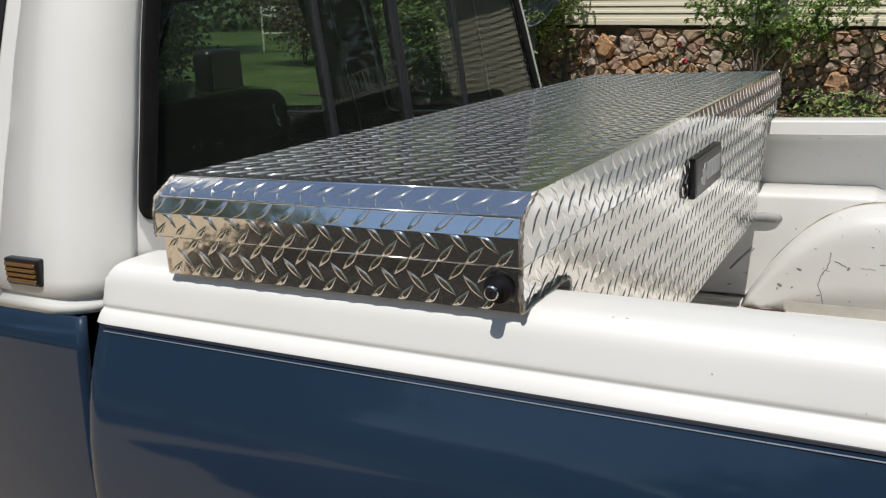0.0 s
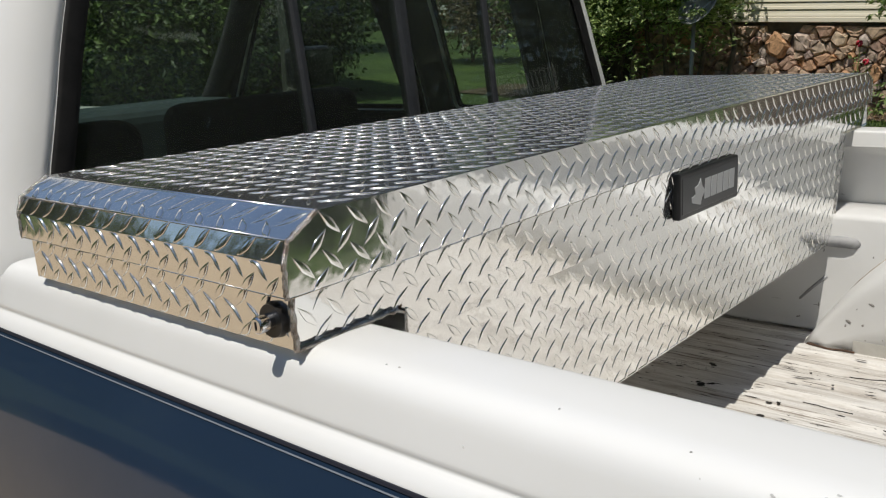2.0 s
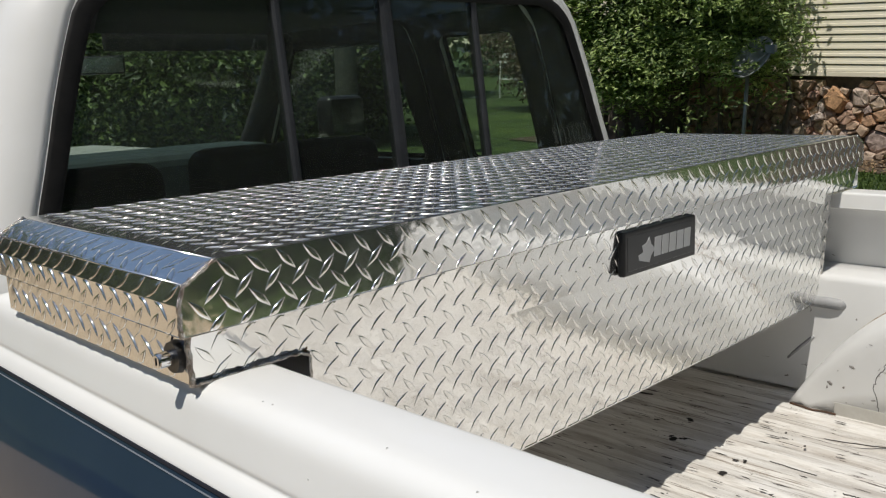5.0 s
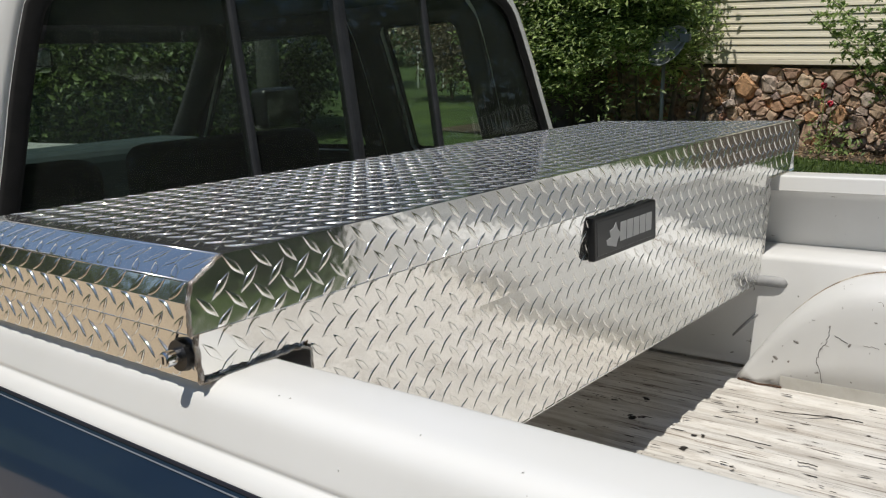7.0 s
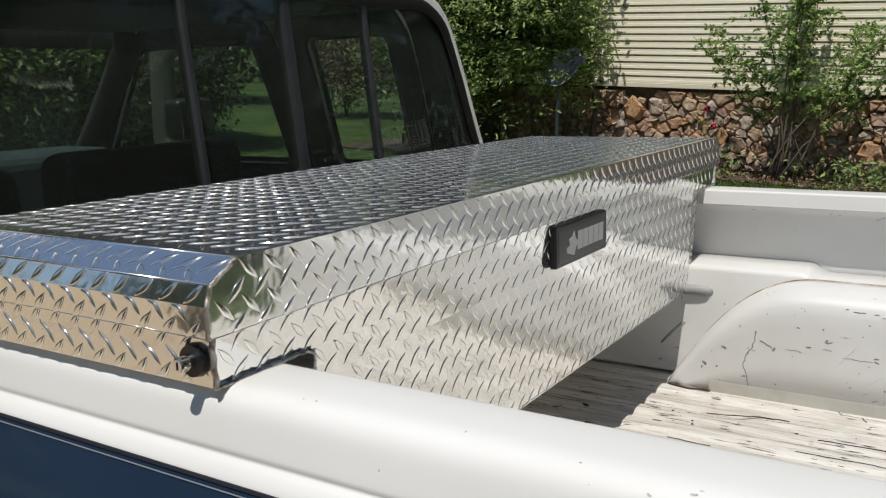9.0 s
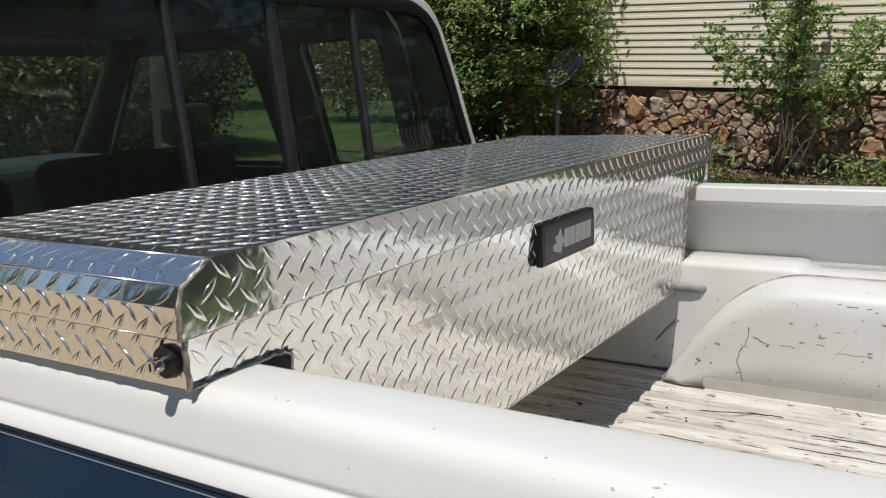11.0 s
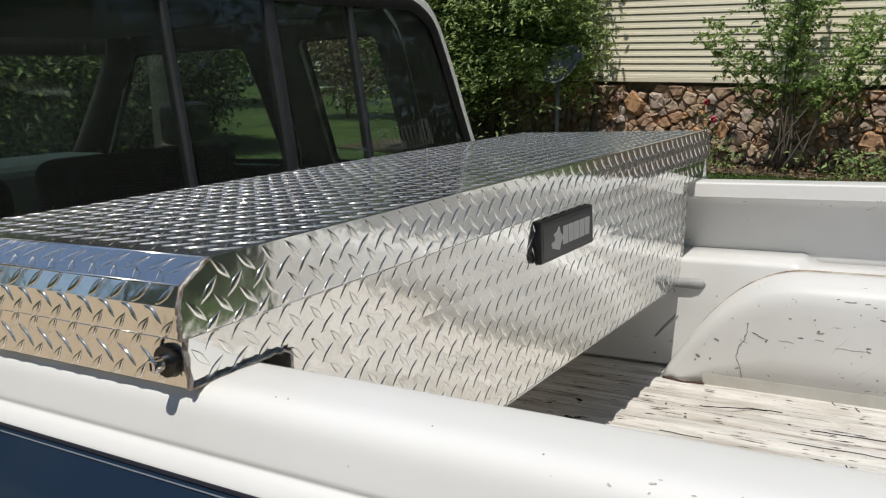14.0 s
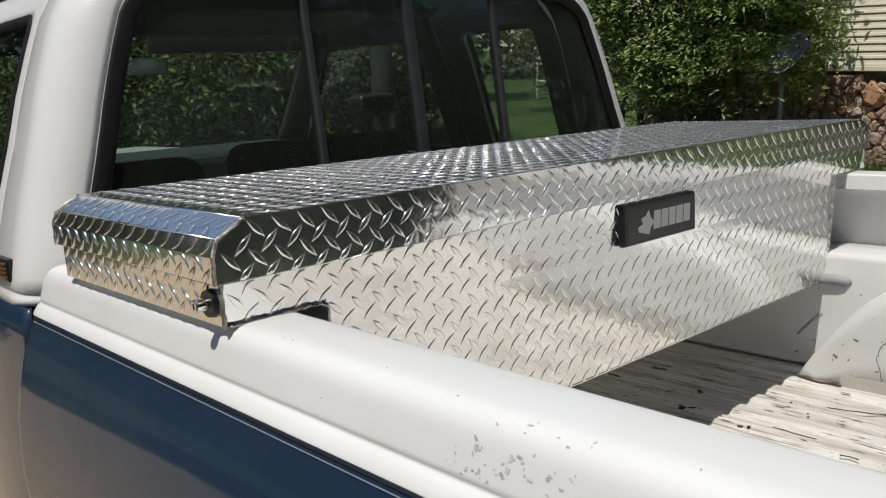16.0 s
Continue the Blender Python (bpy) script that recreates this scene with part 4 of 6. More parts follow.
def cab():
    ZT = 1.838
    win = round_rect(-0.992, 0.985, 1.343, 1.819, 0.080, 0.12, 8, 0.3)
    panel_with_hole("cab_rear_panel", rear_map, (-1.0, 1.0, 1.258, ZT), win, True, WHITE, "white cab rear panel around the wide rear window")
    # lower rear wall and upright corners
    vs, fs = [], []
    zs = [0.60, 0.9, 1.2, 1.26]
    for z in zs:
        for s in (-1.0, -0.5, 0, 0.5, 1.0):
            vs.append(rear_map(s, z))
    for i in range(len(zs) - 1):
        for j in range(4):
            fs.append((i * 5 + j, i * 5 + j + 1, (i + 1) * 5 + j + 1, (i + 1) * 5 + j))
    solid(part_data("cab_lower_rear", vs, fs, [WHITE, INNER], truck, "white lower cab wall", smooth=True), 0.02, -1, 1)
    for sign in (1, -1):
        vs, fs = [], []
        zs = [1.222, 1.235, 1.2400, 1.2455, 1.2500, 1.27, 1.30, 1.36, 1.42, 1.50, 1.60, 1.70, 1.745, 1.785, 1.815, ZT]
        m = 11
        for z in zs:
            w = cab_w(z)
            xr = cab_rear(z)
            cr = CRN if sign > 0 else CR
            groove = -0.005 if 1.2399 < z < 1.2456 else 0.0
            for k in range(m):
                a = radians(90 * k / (m - 1))
                x = xr - cr - 0.006 + (cr + groove) * math.cos(a)
                y = w - cr + (cr + groove) * math.sin(a)
                vs.append((x, CYC - sign * y, z))
            vs.append((-0.360, CYC - sign * (w + groove), z))
        m1 = m + 1
        for i in range(len(zs) - 1):
            for j in range(m1 - 1):
                q = (i * m1 + j, i * m1 + j + 1, (i + 1) * m1 + j + 1, (i + 1) * m1 + j)
                fs.append(q[::-1] if sign > 0 else q)
        solid(part_data("cab_corner", vs, fs, [WHITE, INNER], truck, "white rounded cab corner pillar", smooth=True), 0.018, -1, 1)
        # navy part below the belt line
        vs, fs = [], []
        zs = [0.60, 0.70, 0.80, 0.90, 1.00, 1.10, 1.17, 1.2215]
        for z in zs:
            w = cab_w(z)
            for k in range(m):
                a = radians(90 * k / (m - 1))
                vs.append((-0.174 - 0.013 + 0.013 * math.cos(a), CYC - sign * (w - 0.013 + 0.013 * math.sin(a)), z))
            vs.append((-2.05, CYC - sign * w, z))
        for i in range(len(zs) - 1):
            for j in range(m1 - 1):
                q = (i * m1 + j, i * m1 + j + 1, (i + 1) * m1 + j + 1, (i + 1) * m1 + j)
                fs.append(q[::-1] if sign > 0 else q)
        solid(part_data("cab_lower_side", vs, fs, [NAVY, INNER], truck, "navy lower cab side", smooth=True), 0.012, -1, 1)
        # side with its quarter window and door window
        for nm, x0, x1, h0, h1, lb in (("cab_side", -0.900, -0.360, -0.775, -0.455, "white cab side with a small quarter window"), ("door", -2.02, -0.904, -1.62, -1.03, "white door with its window")):
            if nm == "cab_side" and sign > 0:
                h1 = -0.400
            sill = 1.385 if sign > 0 else 1.325
            sw = round_rect(h0, h1, sill, 1.757, 0.03, 0.035, 6)
            if nm == "door":
                sw = [(a - 0.95 * (1.757 - b) * min(1.0, max(0.0, (-1.2 - a) / 0.42)) + 0.08 * (1.757 - b) * max(0.0, min(1.0, (a + 1.3) / 0.25)), b) for a, b in sw]
            panel_with_hole(nm, side_map(sign), (x0, x1, 1.222, ZT), sw, sign > 0, WHITE, lb)
            framed_loop("side_gasket", side_map(sign), sw, 0.018, 0.004, RUBBER, truck, "black rubber window seal", (0, -sign, 0.25))
            n = len(sw)
            vs = [side_map(sign)(a, b) for a, b in sw]
            vs = [(x, y + sign * 0.008, z) for x, y, z in vs] + [(x, y + sign * 0.012, z) for x, y, z in vs]
            fs = [tuple(range(n)), tuple(range(n, 2 * n))[::-1]] + [(i, (i + 1) % n, n + (i + 1) % n, n + i) for i in range(n)]
            part_data("side_window", vs, fs, CLEAR, truck, "clear side window")
        # front pillar
        pil = [(-2.28, CYC - sign * (cab_w(1.26) - 0.02), 1.25), (-2.06, CYC - sign * (cab_w(1.42) - 0.03), 1.42), (-1.83, CYC - sign * (cab_w(1.60) - 0.04), 1.60), (-1.64, CYC - sign * (cab_w(1.74) - 0.05), 1.752), (-1.56, CYC - sign * (cab_w(1.80) - 0.06), 1.815)]
        v, f = tube(pil, 0.052, 8)
        part_data("front_pillar", v, f, INNER, truck, "dark front pillar trim", smooth=True)
    # roof
    vs, fs = [], []
    ny, nx = 24, 16
    for i in range(nx + 1):
        t = i / nx
        for j in range(ny + 1):
            s = -1 + 2 * j / ny
            z = ZT + 0.020 * (1 - abs(s) ** 5) * (1 - abs(2 * t - 1) ** 9)
            x0 = cab_rear(ZT) - 0.012 - CR * (1 - math.sqrt(max(0.0, 1 - min(1, max(0, (abs(s) - 0.9) / 0.1)) ** 2)))
            x1 = -1.62
            y = CYC + s * cab_w(ZT)
            vs.append((x0 + (x1 - x0) * t, y, z))
    n1 = ny + 1
    for i in range(nx):
        for j in range(ny):
            fs.append((i * n1 + j, (i + 1) * n1 + j, (i + 1) * n1 + j + 1, i * n1 + j + 1)[::-1])
    solid(part_data("cab_roof", vs, fs, [WHITE, HEADLINER], truck, "white cab roof", smooth=True), 0.03, -1, 1)
    # rear window: seal, four panes and their dividers
    rw = tagged(new("rear_window"), "wide sliding rear window of dark tinted glass in black rubber")
    rw.parent = truck
    rw.matrix_local = Matrix.Translation(-Vector(truck["o"]))
    framed_loop("gasket", rear_map, win, 0.034, 0.003, RUBBER, rw, "black rubber window seal", (1, 0, 0.15))
    divs = [0.635, 0.930, 1.224]
    ys = [CYC - 0.90] + divs + [CYC + 0.86]
    for a, b in zip(ys[:-1], ys[1:]):
        vs = []
        for d in (0.0, 0.004):
            for y, z in ((a, 1.332), (b, 1.332), (b, 1.828), (a, 1.828)):
                lim = cab_w(z) - (CRN if y < CYC else CR)
                yc = min(max(y, CYC - lim * 0.985), CYC + lim * 0.985)
                sx = (yc - CYC) / lim
                x, _, _ = rear_map(sx, z)
                vs.append((x - 0.005 - d, yc, z))
        fs = [(0, 1, 2, 3), (7, 6, 5, 4), (0, 4, 5, 1), (1, 5, 6, 2), (2, 6, 7, 3), (3, 7, 4, 0)]
        part_data("pane", vs, fs, TINT, rw, "dark tinted glass pane")
    for y, w in ((0.635, 0.010), (0.930, 0.017), (1.224, 0.010)):
        b = bmesh.new()
        r0 = rear_map((y - CYC) / (cab_w(1.335) - (CRN if y < CYC else CR)), 1.335)
        r1 = rear_map((y - CYC) / (cab_w(1.815) - (CRN if y < CYC else CR)), 1.815)
        vs = []
        for (x, _, z) in (r0, r1):
            vs += [(x - 0.020, y - w, z), (x - 0.002, y - w, z), (x + 0.001, y - w * 0.4, z), (x + 0.001, y + w * 0.4, z), (x - 0.002, y + w, z), (x - 0.020, y + w, z)]
        fs = [(i, (i + 1) % 6, 6 + (i + 1) % 6, 6 + i) for i in range(6)] + [(5, 4, 3, 2, 1, 0), (6, 7, 8, 9, 10, 11)]
        part_data("divider", vs, fs, DIVIDER, rw, "black upright window divider")
    # marker lamp on the cab corner
    yl = CYC - cab_w(1.285)
    lamp = part("marker_lamp", box_bm((-0.332, yl - 0.010, 1.2605), (-0.253, yl + 0.02, 1.3030), 0.004), BLACK, truck, "dark framed side marker lamp")
    for i in range(4):
        part("lens", box_bm((-0.327, yl - 0.0135, 1.2660 + i * 0.0082), (-0.258, yl - 0.006, 1.2725 + i * 0.0082), 0.0015, 1), AMBER, lamp, "amber ribbed lens")
    # inside
    for y, zt in ((CYC - 0.43, 1.398), (CYC + 0.42, 1.420)):
        b = bmesh.new()
        add_box(b, (-1.28, y - 0.36, 0.85), (-1.10, y + 0.36, zt), 0.06, 4)
        part("seat_back", b, SEAT, truck, "dark cloth seat back", smooth=True)
    part("bench", box_bm((-1.70, CYC - 0.78, 0.80), (-1.10, CYC + 0.78, 1.0), 0.04), SEAT, truck, "dark cloth seat cushion")
    part("rear_bench", box_bm((-0.75, CYC - 0.78, 0.62), (-0.20, CYC + 0.78, 1.28), 0.05, 3), SEAT, truck, "dark cloth rear bench")
    for y in (CYC - 0.43, CYC + 0.43):
        part("sun_visor", box_bm((-1.70, y - 0.40, 1.752), (-1.675, y + 0.40, 1.835), 0.010, 3), SEAT, truck, "dark folded sun visor", smooth=True)
    part("dashboard", box_bm((-2.26, CYC - 0.86, 0.95), (-1.90, CYC + 0.86, 1.375), 0.06, 4), DASH, truck, "blue-grey dashboard")
    part("cab_floor", box_bm((-2.3, CYC - 0.88, 0.56), (-0.15, CYC + 0.88, 0.62)), INNER, truck)
    b = bmesh.new()
    add_box(b, (-1.765, CYC - 0.13, 1.676), (-1.740, CYC + 0.120, 1.740), 0.012, 3)
    turn = Matrix.Translation((-1.752, CYC, 1.70)) @ Matrix.Rotation(radians(-19), 4, "Z") @ Matrix.Rotation(radians(5), 4, "Y") @ Matrix.Translation((1.752, -CYC, -1.70))
    b.transform(turn)
    mir = part("rear_view_mirror", b, BLACK, truck, "rear view mirror")
    part("mirror_glass", box_bm((-1.741, CYC - 0.122, 1.682), (-1.738, CYC + 0.112, 1.734), 0.0, 2, turn), CHROME, mir, "silvered mirror glass")
    v, f = tube([(-1.72 + 0.05 * math.sin(a), CYC - 0.42 + 0.19 * math.cos(a), 1.27 + 0.17 * math.sin(a)) for a in np.linspace(0, 2 * math.pi, 33)], 0.014, 8)
    part_data("steering_wheel", v, f, BLACK, truck, "dark steering wheel", smooth=True)
    for sign in (1, -1):
        b = bmesh.new()
        yo = CYC - sign * 1.055
        add_box(b, (-1.75, yo - 0.10, 1.385), (-1.645, yo + 0.10, 1.560), 0.03, 3)
        dm = part("door_mirror", b, BLACK, truck, "black door mirror", smooth=True)
        part("mirror_glass", box_bm((-1.647, yo - 0.085, 1.40), (-1.642, yo + 0.085, 1.545)), DOORMIRROR, dm, "silvered mirror glass")
    # windscreen, hood and nose
    vs = [(-2.26, CYC - 0.86, 1.27), (-2.26, CYC + 0.86, 1.27), (-1.61, CYC + 0.68, 1.79), (-1.61, CYC - 0.68, 1.79)]
    vs += [(x - 0.006, y, z) for x, y, z in vs]
    part_data("windscreen", vs, [(0, 1, 2, 3), (7, 6, 5, 4), (0, 4, 5, 1), (1, 5, 6, 2), (2, 6, 7, 3), (3, 7, 4, 0)], CLEAR, truck, "clear windscreen")
    part("hood", box_bm((-3.75, CYC - 0.86, 1.02), (-2.28, CYC + 0.86, 1.325), 0.05, 4), WHITE, truck, "white hood", smooth=True)
    part("front_body", box_bm((-3.80, CYC - 0.93, 0.55), (-2.04, CYC + 0.93, 1.03), 0.05, 4), NAVY, truck, "navy front wings", smooth=True)
    for sign in (1, -1):
        part("scuttle", box_bm((-2.32, CYC - sign * 0.80 - 0.12, 1.03), (-1.88, CYC - sign * 0.80 + 0.12, 1.27), 0.02), WHITE, truck, "white wing top")
    part("chassis", box_bm((-3.6, CYC - 0.55, 0.42), (1.9, CYC + 0.55, 0.60), 0.02), DARKSTEEL, truck, "dark chassis")


cab()


def wheel(x, y):
    b = bmesh.new()
    add_cyl(b, (x, y - 0.12, 0.37), (x, y + 0.12, 0.37), 0.37, 0.37, 40)
    w = soften(part("wheel", b, RUBBER, truck, "black tyre"), 0.03, 3)
    b = bmesh.new()
    add_cyl(b, (x, y - 0.126, 0.37), (x, y + 0.126, 0.37), 0.205, 0.205, 32)
    part("rim", b, CHROME, w, "bright steel rim")


for wx in (1.0, -2.95):
    for wy in (0.10, BL - 0.10):
        wheel(wx, wy)


# ---- ground ----
def m_lawn():
    m = m_noisy("lawn", [(0.25, (0.028, 0.062, 0.012)), (0.55, (0.056, 0.098, 0.023)), (0.8, (0.10, 0.140, 0.042))], 3.0, 0.95, 0.6, 0.03)
    v = coords(m)
    col = m.node_tree.nodes["Principled BSDF"].inputs["Base Color"].links[0].from_socket
    worn = ramp(m, noise_tex(m, v, 0.7, 6, 0.7), [(0.36, (0.45, 0.50, 0.42)), (0.5, (0.9, 0.9, 0.85)), (0.66, (1.5, 1.35, 1.2))])
    blades = ramp(m, noise_tex(m, v, 14, 6, 0.75), [(0.35, (0.55, 0.6, 0.5)), (0.65, (1.3, 1.25, 1.2))])
    setin(m, "Base Color", mix(m, 1.0, mix(m, 1.0, col, worn, "MULTIPLY"), blades, "MULTIPLY"))
    return m


GRASS = m_lawn()
DRIVE = m_noisy("tan_gravel_drive", [(0.25, (0.37, 0.29, 0.20)), (0.55, (0.52, 0.415, 0.29)), (0.8, (0.63, 0.52, 0.38))], 26, 0.95, 0.6, 0.01)
MULCH = m_noisy("leaf_mulch", [(0.25, (0.030, 0.022, 0.015)), (0.5, (0.085, 0.062, 0.042)), (0.8, (0.20, 0.15, 0.10))], 14, 0.95, 0.8, 0.02)
SLOPE = math.tan(radians(3.08))


def ground_z(x, y):
    xs = max(-6.0, min(6.0, x))
    on_drive = SLOPE * xs
    k = min(1.0, max(0.0, (y - 2.6) / 4.2))
    k = k * k * (3 - 2 * k)
    return on_drive * (1 - k) + 0.44 * k


def grid_mesh(name, xs, ys, material, label, lift=0.0, cat="ground", keep=None):
    vs = [(x, y, ground_z(x, y) + lift) for x in xs for y in ys]
    n = len(ys)
    fs = [(i * n + j, (i + 1) * n + j, (i + 1) * n + j + 1, i * n + j + 1) for i in range(len(xs) - 1) for j in range(n - 1) if keep is None or keep(xs[i] + 0.01, ys[j] + 0.01)]
    ob = part_data(name, vs, fs, material, None, label, smooth=True, kind="structure")
    return tagged(ob, category=cat)


def drive_edge(x):
    """The drive's edge towards the near-black ground, which runs off at a slant before the truck."""
    pts = ((-4.5, -9.4), (-4.3, -6.0), (-4.1, -3.8), (-3.5, -3.4), (-2.8, -3.1), (-2.2, -2.7), (-1.5, -2.1), (-0.5, -1.6), (0.2, -1.35), (11.0, -1.15))
    if x < -4.5:
        return -9.6
    for (x0, y0), (x1, y1) in zip(pts[:-1], pts[1:]):
        if x <= x1:
            return y0 + (y1 - y0) * (x - x0) / (x1 - x0) + 0.06 * math.sin(x * 5.1) + 0.04 * math.sin(x * 11.3)
    return -1.2


far = [-900, -300, -100, -50, -30, -20, -14]
near_x = list(np.linspace(-10, 12, 45))
near_y = list(np.linspace(-10, 12, 45))
grid_mesh("ground", far + near_x + [-v for v in far[::-1]], far + near_y + [-v for v in far[::-1]], GRASS, "green lawn sloping up to the house")
grid_mesh("driveway", list(np.linspace(-40, 12, 209)), list(np.linspace(-9.6, 2.4, 61)), DRIVE, "tan gravel driveway under the truck", 0.012, "driveway", lambda x, y: y > drive_edge(x) - 0.4 and (x > -6.8 or y > -2.6))
# unseen ground, coloured near black so box end and navy panel reflect dark
DARK_GROUND = m_noisy("dark_reflected_ground", [(0.25, (0.007, 0.006, 0.005)), (0.5, (0.015, 0.012, 0.010)), (0.8, (0.034, 0.028, 0.022))], 22, 0.95, 0.8, 0.02)
DARK_GROUND.node_tree.nodes["Principled BSDF"].inputs["Specular IOR Level"].default_value = 0.15
pxs = list(np.linspace(-4.5, 11, 94))
pv = [(x, y, ground_z(x, y) + 0.016) for x in pxs for y in [drive_edge(x) + (-9.6 - drive_edge(x)) * k / 12 for k in range(13)]]
pf = [(i * 13 + j, i * 13 + j + 1, i * 13 + j + 14, i * 13 + j + 13) for i in range(93) for j in range(12)]
tagged(part_data("dark_ground_strip", pv, pf, DARK_GROUND, None, "near-black ground beside the drive, darkened for its reflection in box and panel", smooth=True, kind="structure"), category="ground")
grid_mesh("flower_bed", list(np.linspace(-6.5, 9, 32)), list(np.linspace(8.5, 9.9, 8)), MULCH, "brown leaf mulch along the house wall", 0.014, "ground")


# ---- the house ----
SIDING = m_noisy("cream_siding", [(0.3, (0.89, 0.815, 0.645)), (0.7, (0.93, 0.865, 0.70))], 1.2, 0.5, 0.05)
TRIMW = mat("white_trim", (0.78, 0.77, 0.73), 0.5)
MORTAR = m_noisy("dark_mortar", [(0.3, (0.10, 0.083, 0.066)), (0.7, (0.22, 0.185, 0.15))], 12, 0.95, 0.5)
STONE = m_stone()
ROOF = m_noisy("grey_shingle", [(0.3, (0.06, 0.06, 0.062)), (0.7, (0.11, 0.105, 0.10))], 8, 0.9)
HY = 9.5
HX0, HX1 = -5.75, 4.2
house = thing("house", (0.0, HY + 2.0, 0.4), "cream lap-sided house on a field stone foundation", "house")
part("foundation_core", box_bm((HX0, HY + 0.10, 0.0), (HX1, HY + 4.0, 1.30)), MORTAR, house, "dark mortar between the foundation stones")
part("wall_core", box_bm((HX0, HY + 0.06, 1.38), (HX1, HY + 4.0, 3.75)), SIDING, house, "cream house wall")
part("sill", box_bm((HX0, HY + 0.085, 1.29), (HX1, HY + 0.4, 1.40)), MORTAR, house, "dark shaded sill gap")
part("starter_trim", box_bm((HX0, HY - 0.008, 1.333), (HX1, HY + 0.07, 1.385), 0.004, 1), SIDING, house, "cream starter strip")
rv = [(HX0 - 0.3, HY - 0.4, 3.62), (HX1 + 0.3, HY - 0.4, 3.62), (HX1 + 0.3, HY + 4.0, 5.7), (HX0 - 0.3, HY + 4.0, 5.7), (HX1 + 0.3, HY + 8.4, 3.62), (HX0 - 0.3, HY + 8.4, 3.62)]
solid(part_data("roof", rv, [(0, 1, 2, 3), (3, 2, 4, 5)], ROOF, house, "grey shingle roof"), 0.16, -1)
COURSE = 0.080


def siding():
    prof = [(0.060, 0.0), (-0.002, 0.0), (-0.004, 0.003), (-0.001, 0.030), (0.0020, 0.033), (0.0050, 0.068), (0.0075, 0.0705), (0.034, 0.0710), (0.034, 0.0795), (0.060, 0.0798)]
    v, f = sweep([(HY + a, b) for a, b in prof], HX0, HX1, 1, True)
    me = bpy.data.meshes.new("siding_board")
    me.from_pydata(v, [], f)
    finish(me, SIDING, False)
    z = 1.388
    while z < 3.65:
        ob = new("siding_board", me)
        ob.parent = house
        ob.matrix_local = Matrix.Translation(Vector((0, 0, z)) - Vector(house["o"]))
        z += COURSE


siding()


def stones():
    """Irregular field stones, packed in a plane: each shrinks from its cell of a jittered layout."""
    rng = random.Random(5)
    x0, x1, z0, z1 = -4.4, 2.2, 0.30, 1.292
    seeds = []
    tries = 0
    while tries < 12000:
        tries += 1
        p = (rng.uniform(x0, x1), rng.uniform(z0, z1))
        r = rng.choice((0.045, 0.05, 0.055, 0.06, 0.065, 0.07, 0.08, 0.10, 0.16))
        if all(((p[0] - q[0]) / 1.35) ** 2 + (p[1] - q[1]) ** 2 > (0.5 * (r + q[2])) ** 2 * 1.55 for q in seeds):
            seeds.append((p[0], p[1], r))
    n = 0
    for i, (x, z, r) in enumerate(seeds):
        poly = [(x - 0.3, z - 0.3), (x + 0.3, z - 0.3), (x + 0.3, z + 0.3), (x - 0.3, z + 0.3)]
        for j, (qx, qz, qr) in enumerate(seeds):
            if j == i or abs(qx - x) > 0.6 or abs(qz - z) > 0.6:
                continue
            dx, dz = qx - x, qz - z
            d2 = dx * dx + dz * dz
            t = 0.5 + (r * r - qr * qr) / (2 * d2) * 2.0
            t = min(0.75, max(0.25, t))
            mx, mz = x + dx * t, z + dz * t
            out = []
            for k in range(len(poly)):
                a, b = poly[k], poly[(k + 1) % len(poly)]
                da = (a[0] - mx) * dx + (a[1] - mz) * dz
                db = (b[0] - mx) * dx + (b[1] - mz) * dz
                if da <= 0:
                    out.append(a)
                if da * db < 0:
                    s = da / (da - db)
                    out.append((a[0] + (b[0] - a[0]) * s, a[1] + (b[1] - a[1]) * s))
            poly = out
            if len(poly) < 3:
                break
        if len(poly) < 3:
            continue
        poly = [(min(x1, max(x0, a)), min(z1, max(z0, b))) for a, b in poly]
        cx, cz = sum(p[0] for p in poly) / len(poly), sum(p[1] for p in poly) / len(poly)
        if -2.75 < cx < -2.3 and cz > 1.20:
            continue
        # round the outline: cut corners once
        rp = []
        for k in range(len(poly)):
            a, b = poly[k], poly[(k + 1) % len(poly)]
            rp += [(a[0] * 0.86 + b[0] * 0.14, a[1] * 0.86 + b[1] * 0.14), (a[0] * 0.14 + b[0] * 0.86, a[1] * 0.14 + b[1] * 0.86)]
        m = len(rp)
        proud = rng.uniform(0.05, 0.11)
        vs, fs = [], []
        for kk, dep in ((1.0, 0.12), (0.985, 0.112 - proud * 0.45), (0.93, 0.106 - proud * 0.80), (0.74, 0.10 - proud)):
            for a, b in rp:
                jx, jz = rng.gauss(0, 0.0055), rng.gauss(0, 0.0055)
                vs.append(((a - cx) * kk + jx, dep + rng.gauss(0, 0.005), (b - cz) * kk + jz))
        vs.append((rng.gauss(0, 0.02), 0.097 - proud, rng.gauss(0, 0.02)))
        for rr in range(3):
            for k in range(m):
                k2 = (k + 1) % m
                fs.append((rr * m + k, rr * m + k2, (rr + 1) * m + k2, (rr + 1) * m + k))
        for k in range(m):
            fs.append((3 * m + k, 3 * m + (k + 1) % m, 4 * m))
        me = bpy.data.meshes.new("stone")
        me.from_pydata(vs, [], fs)
        finish(me, STONE, False)
        ob = new("stone", me)
        ob.parent = house
        ob.matrix_local = Matrix.Translation(Vector((cx, HY, cz)) - Vector(house["o"]))
        n += 1


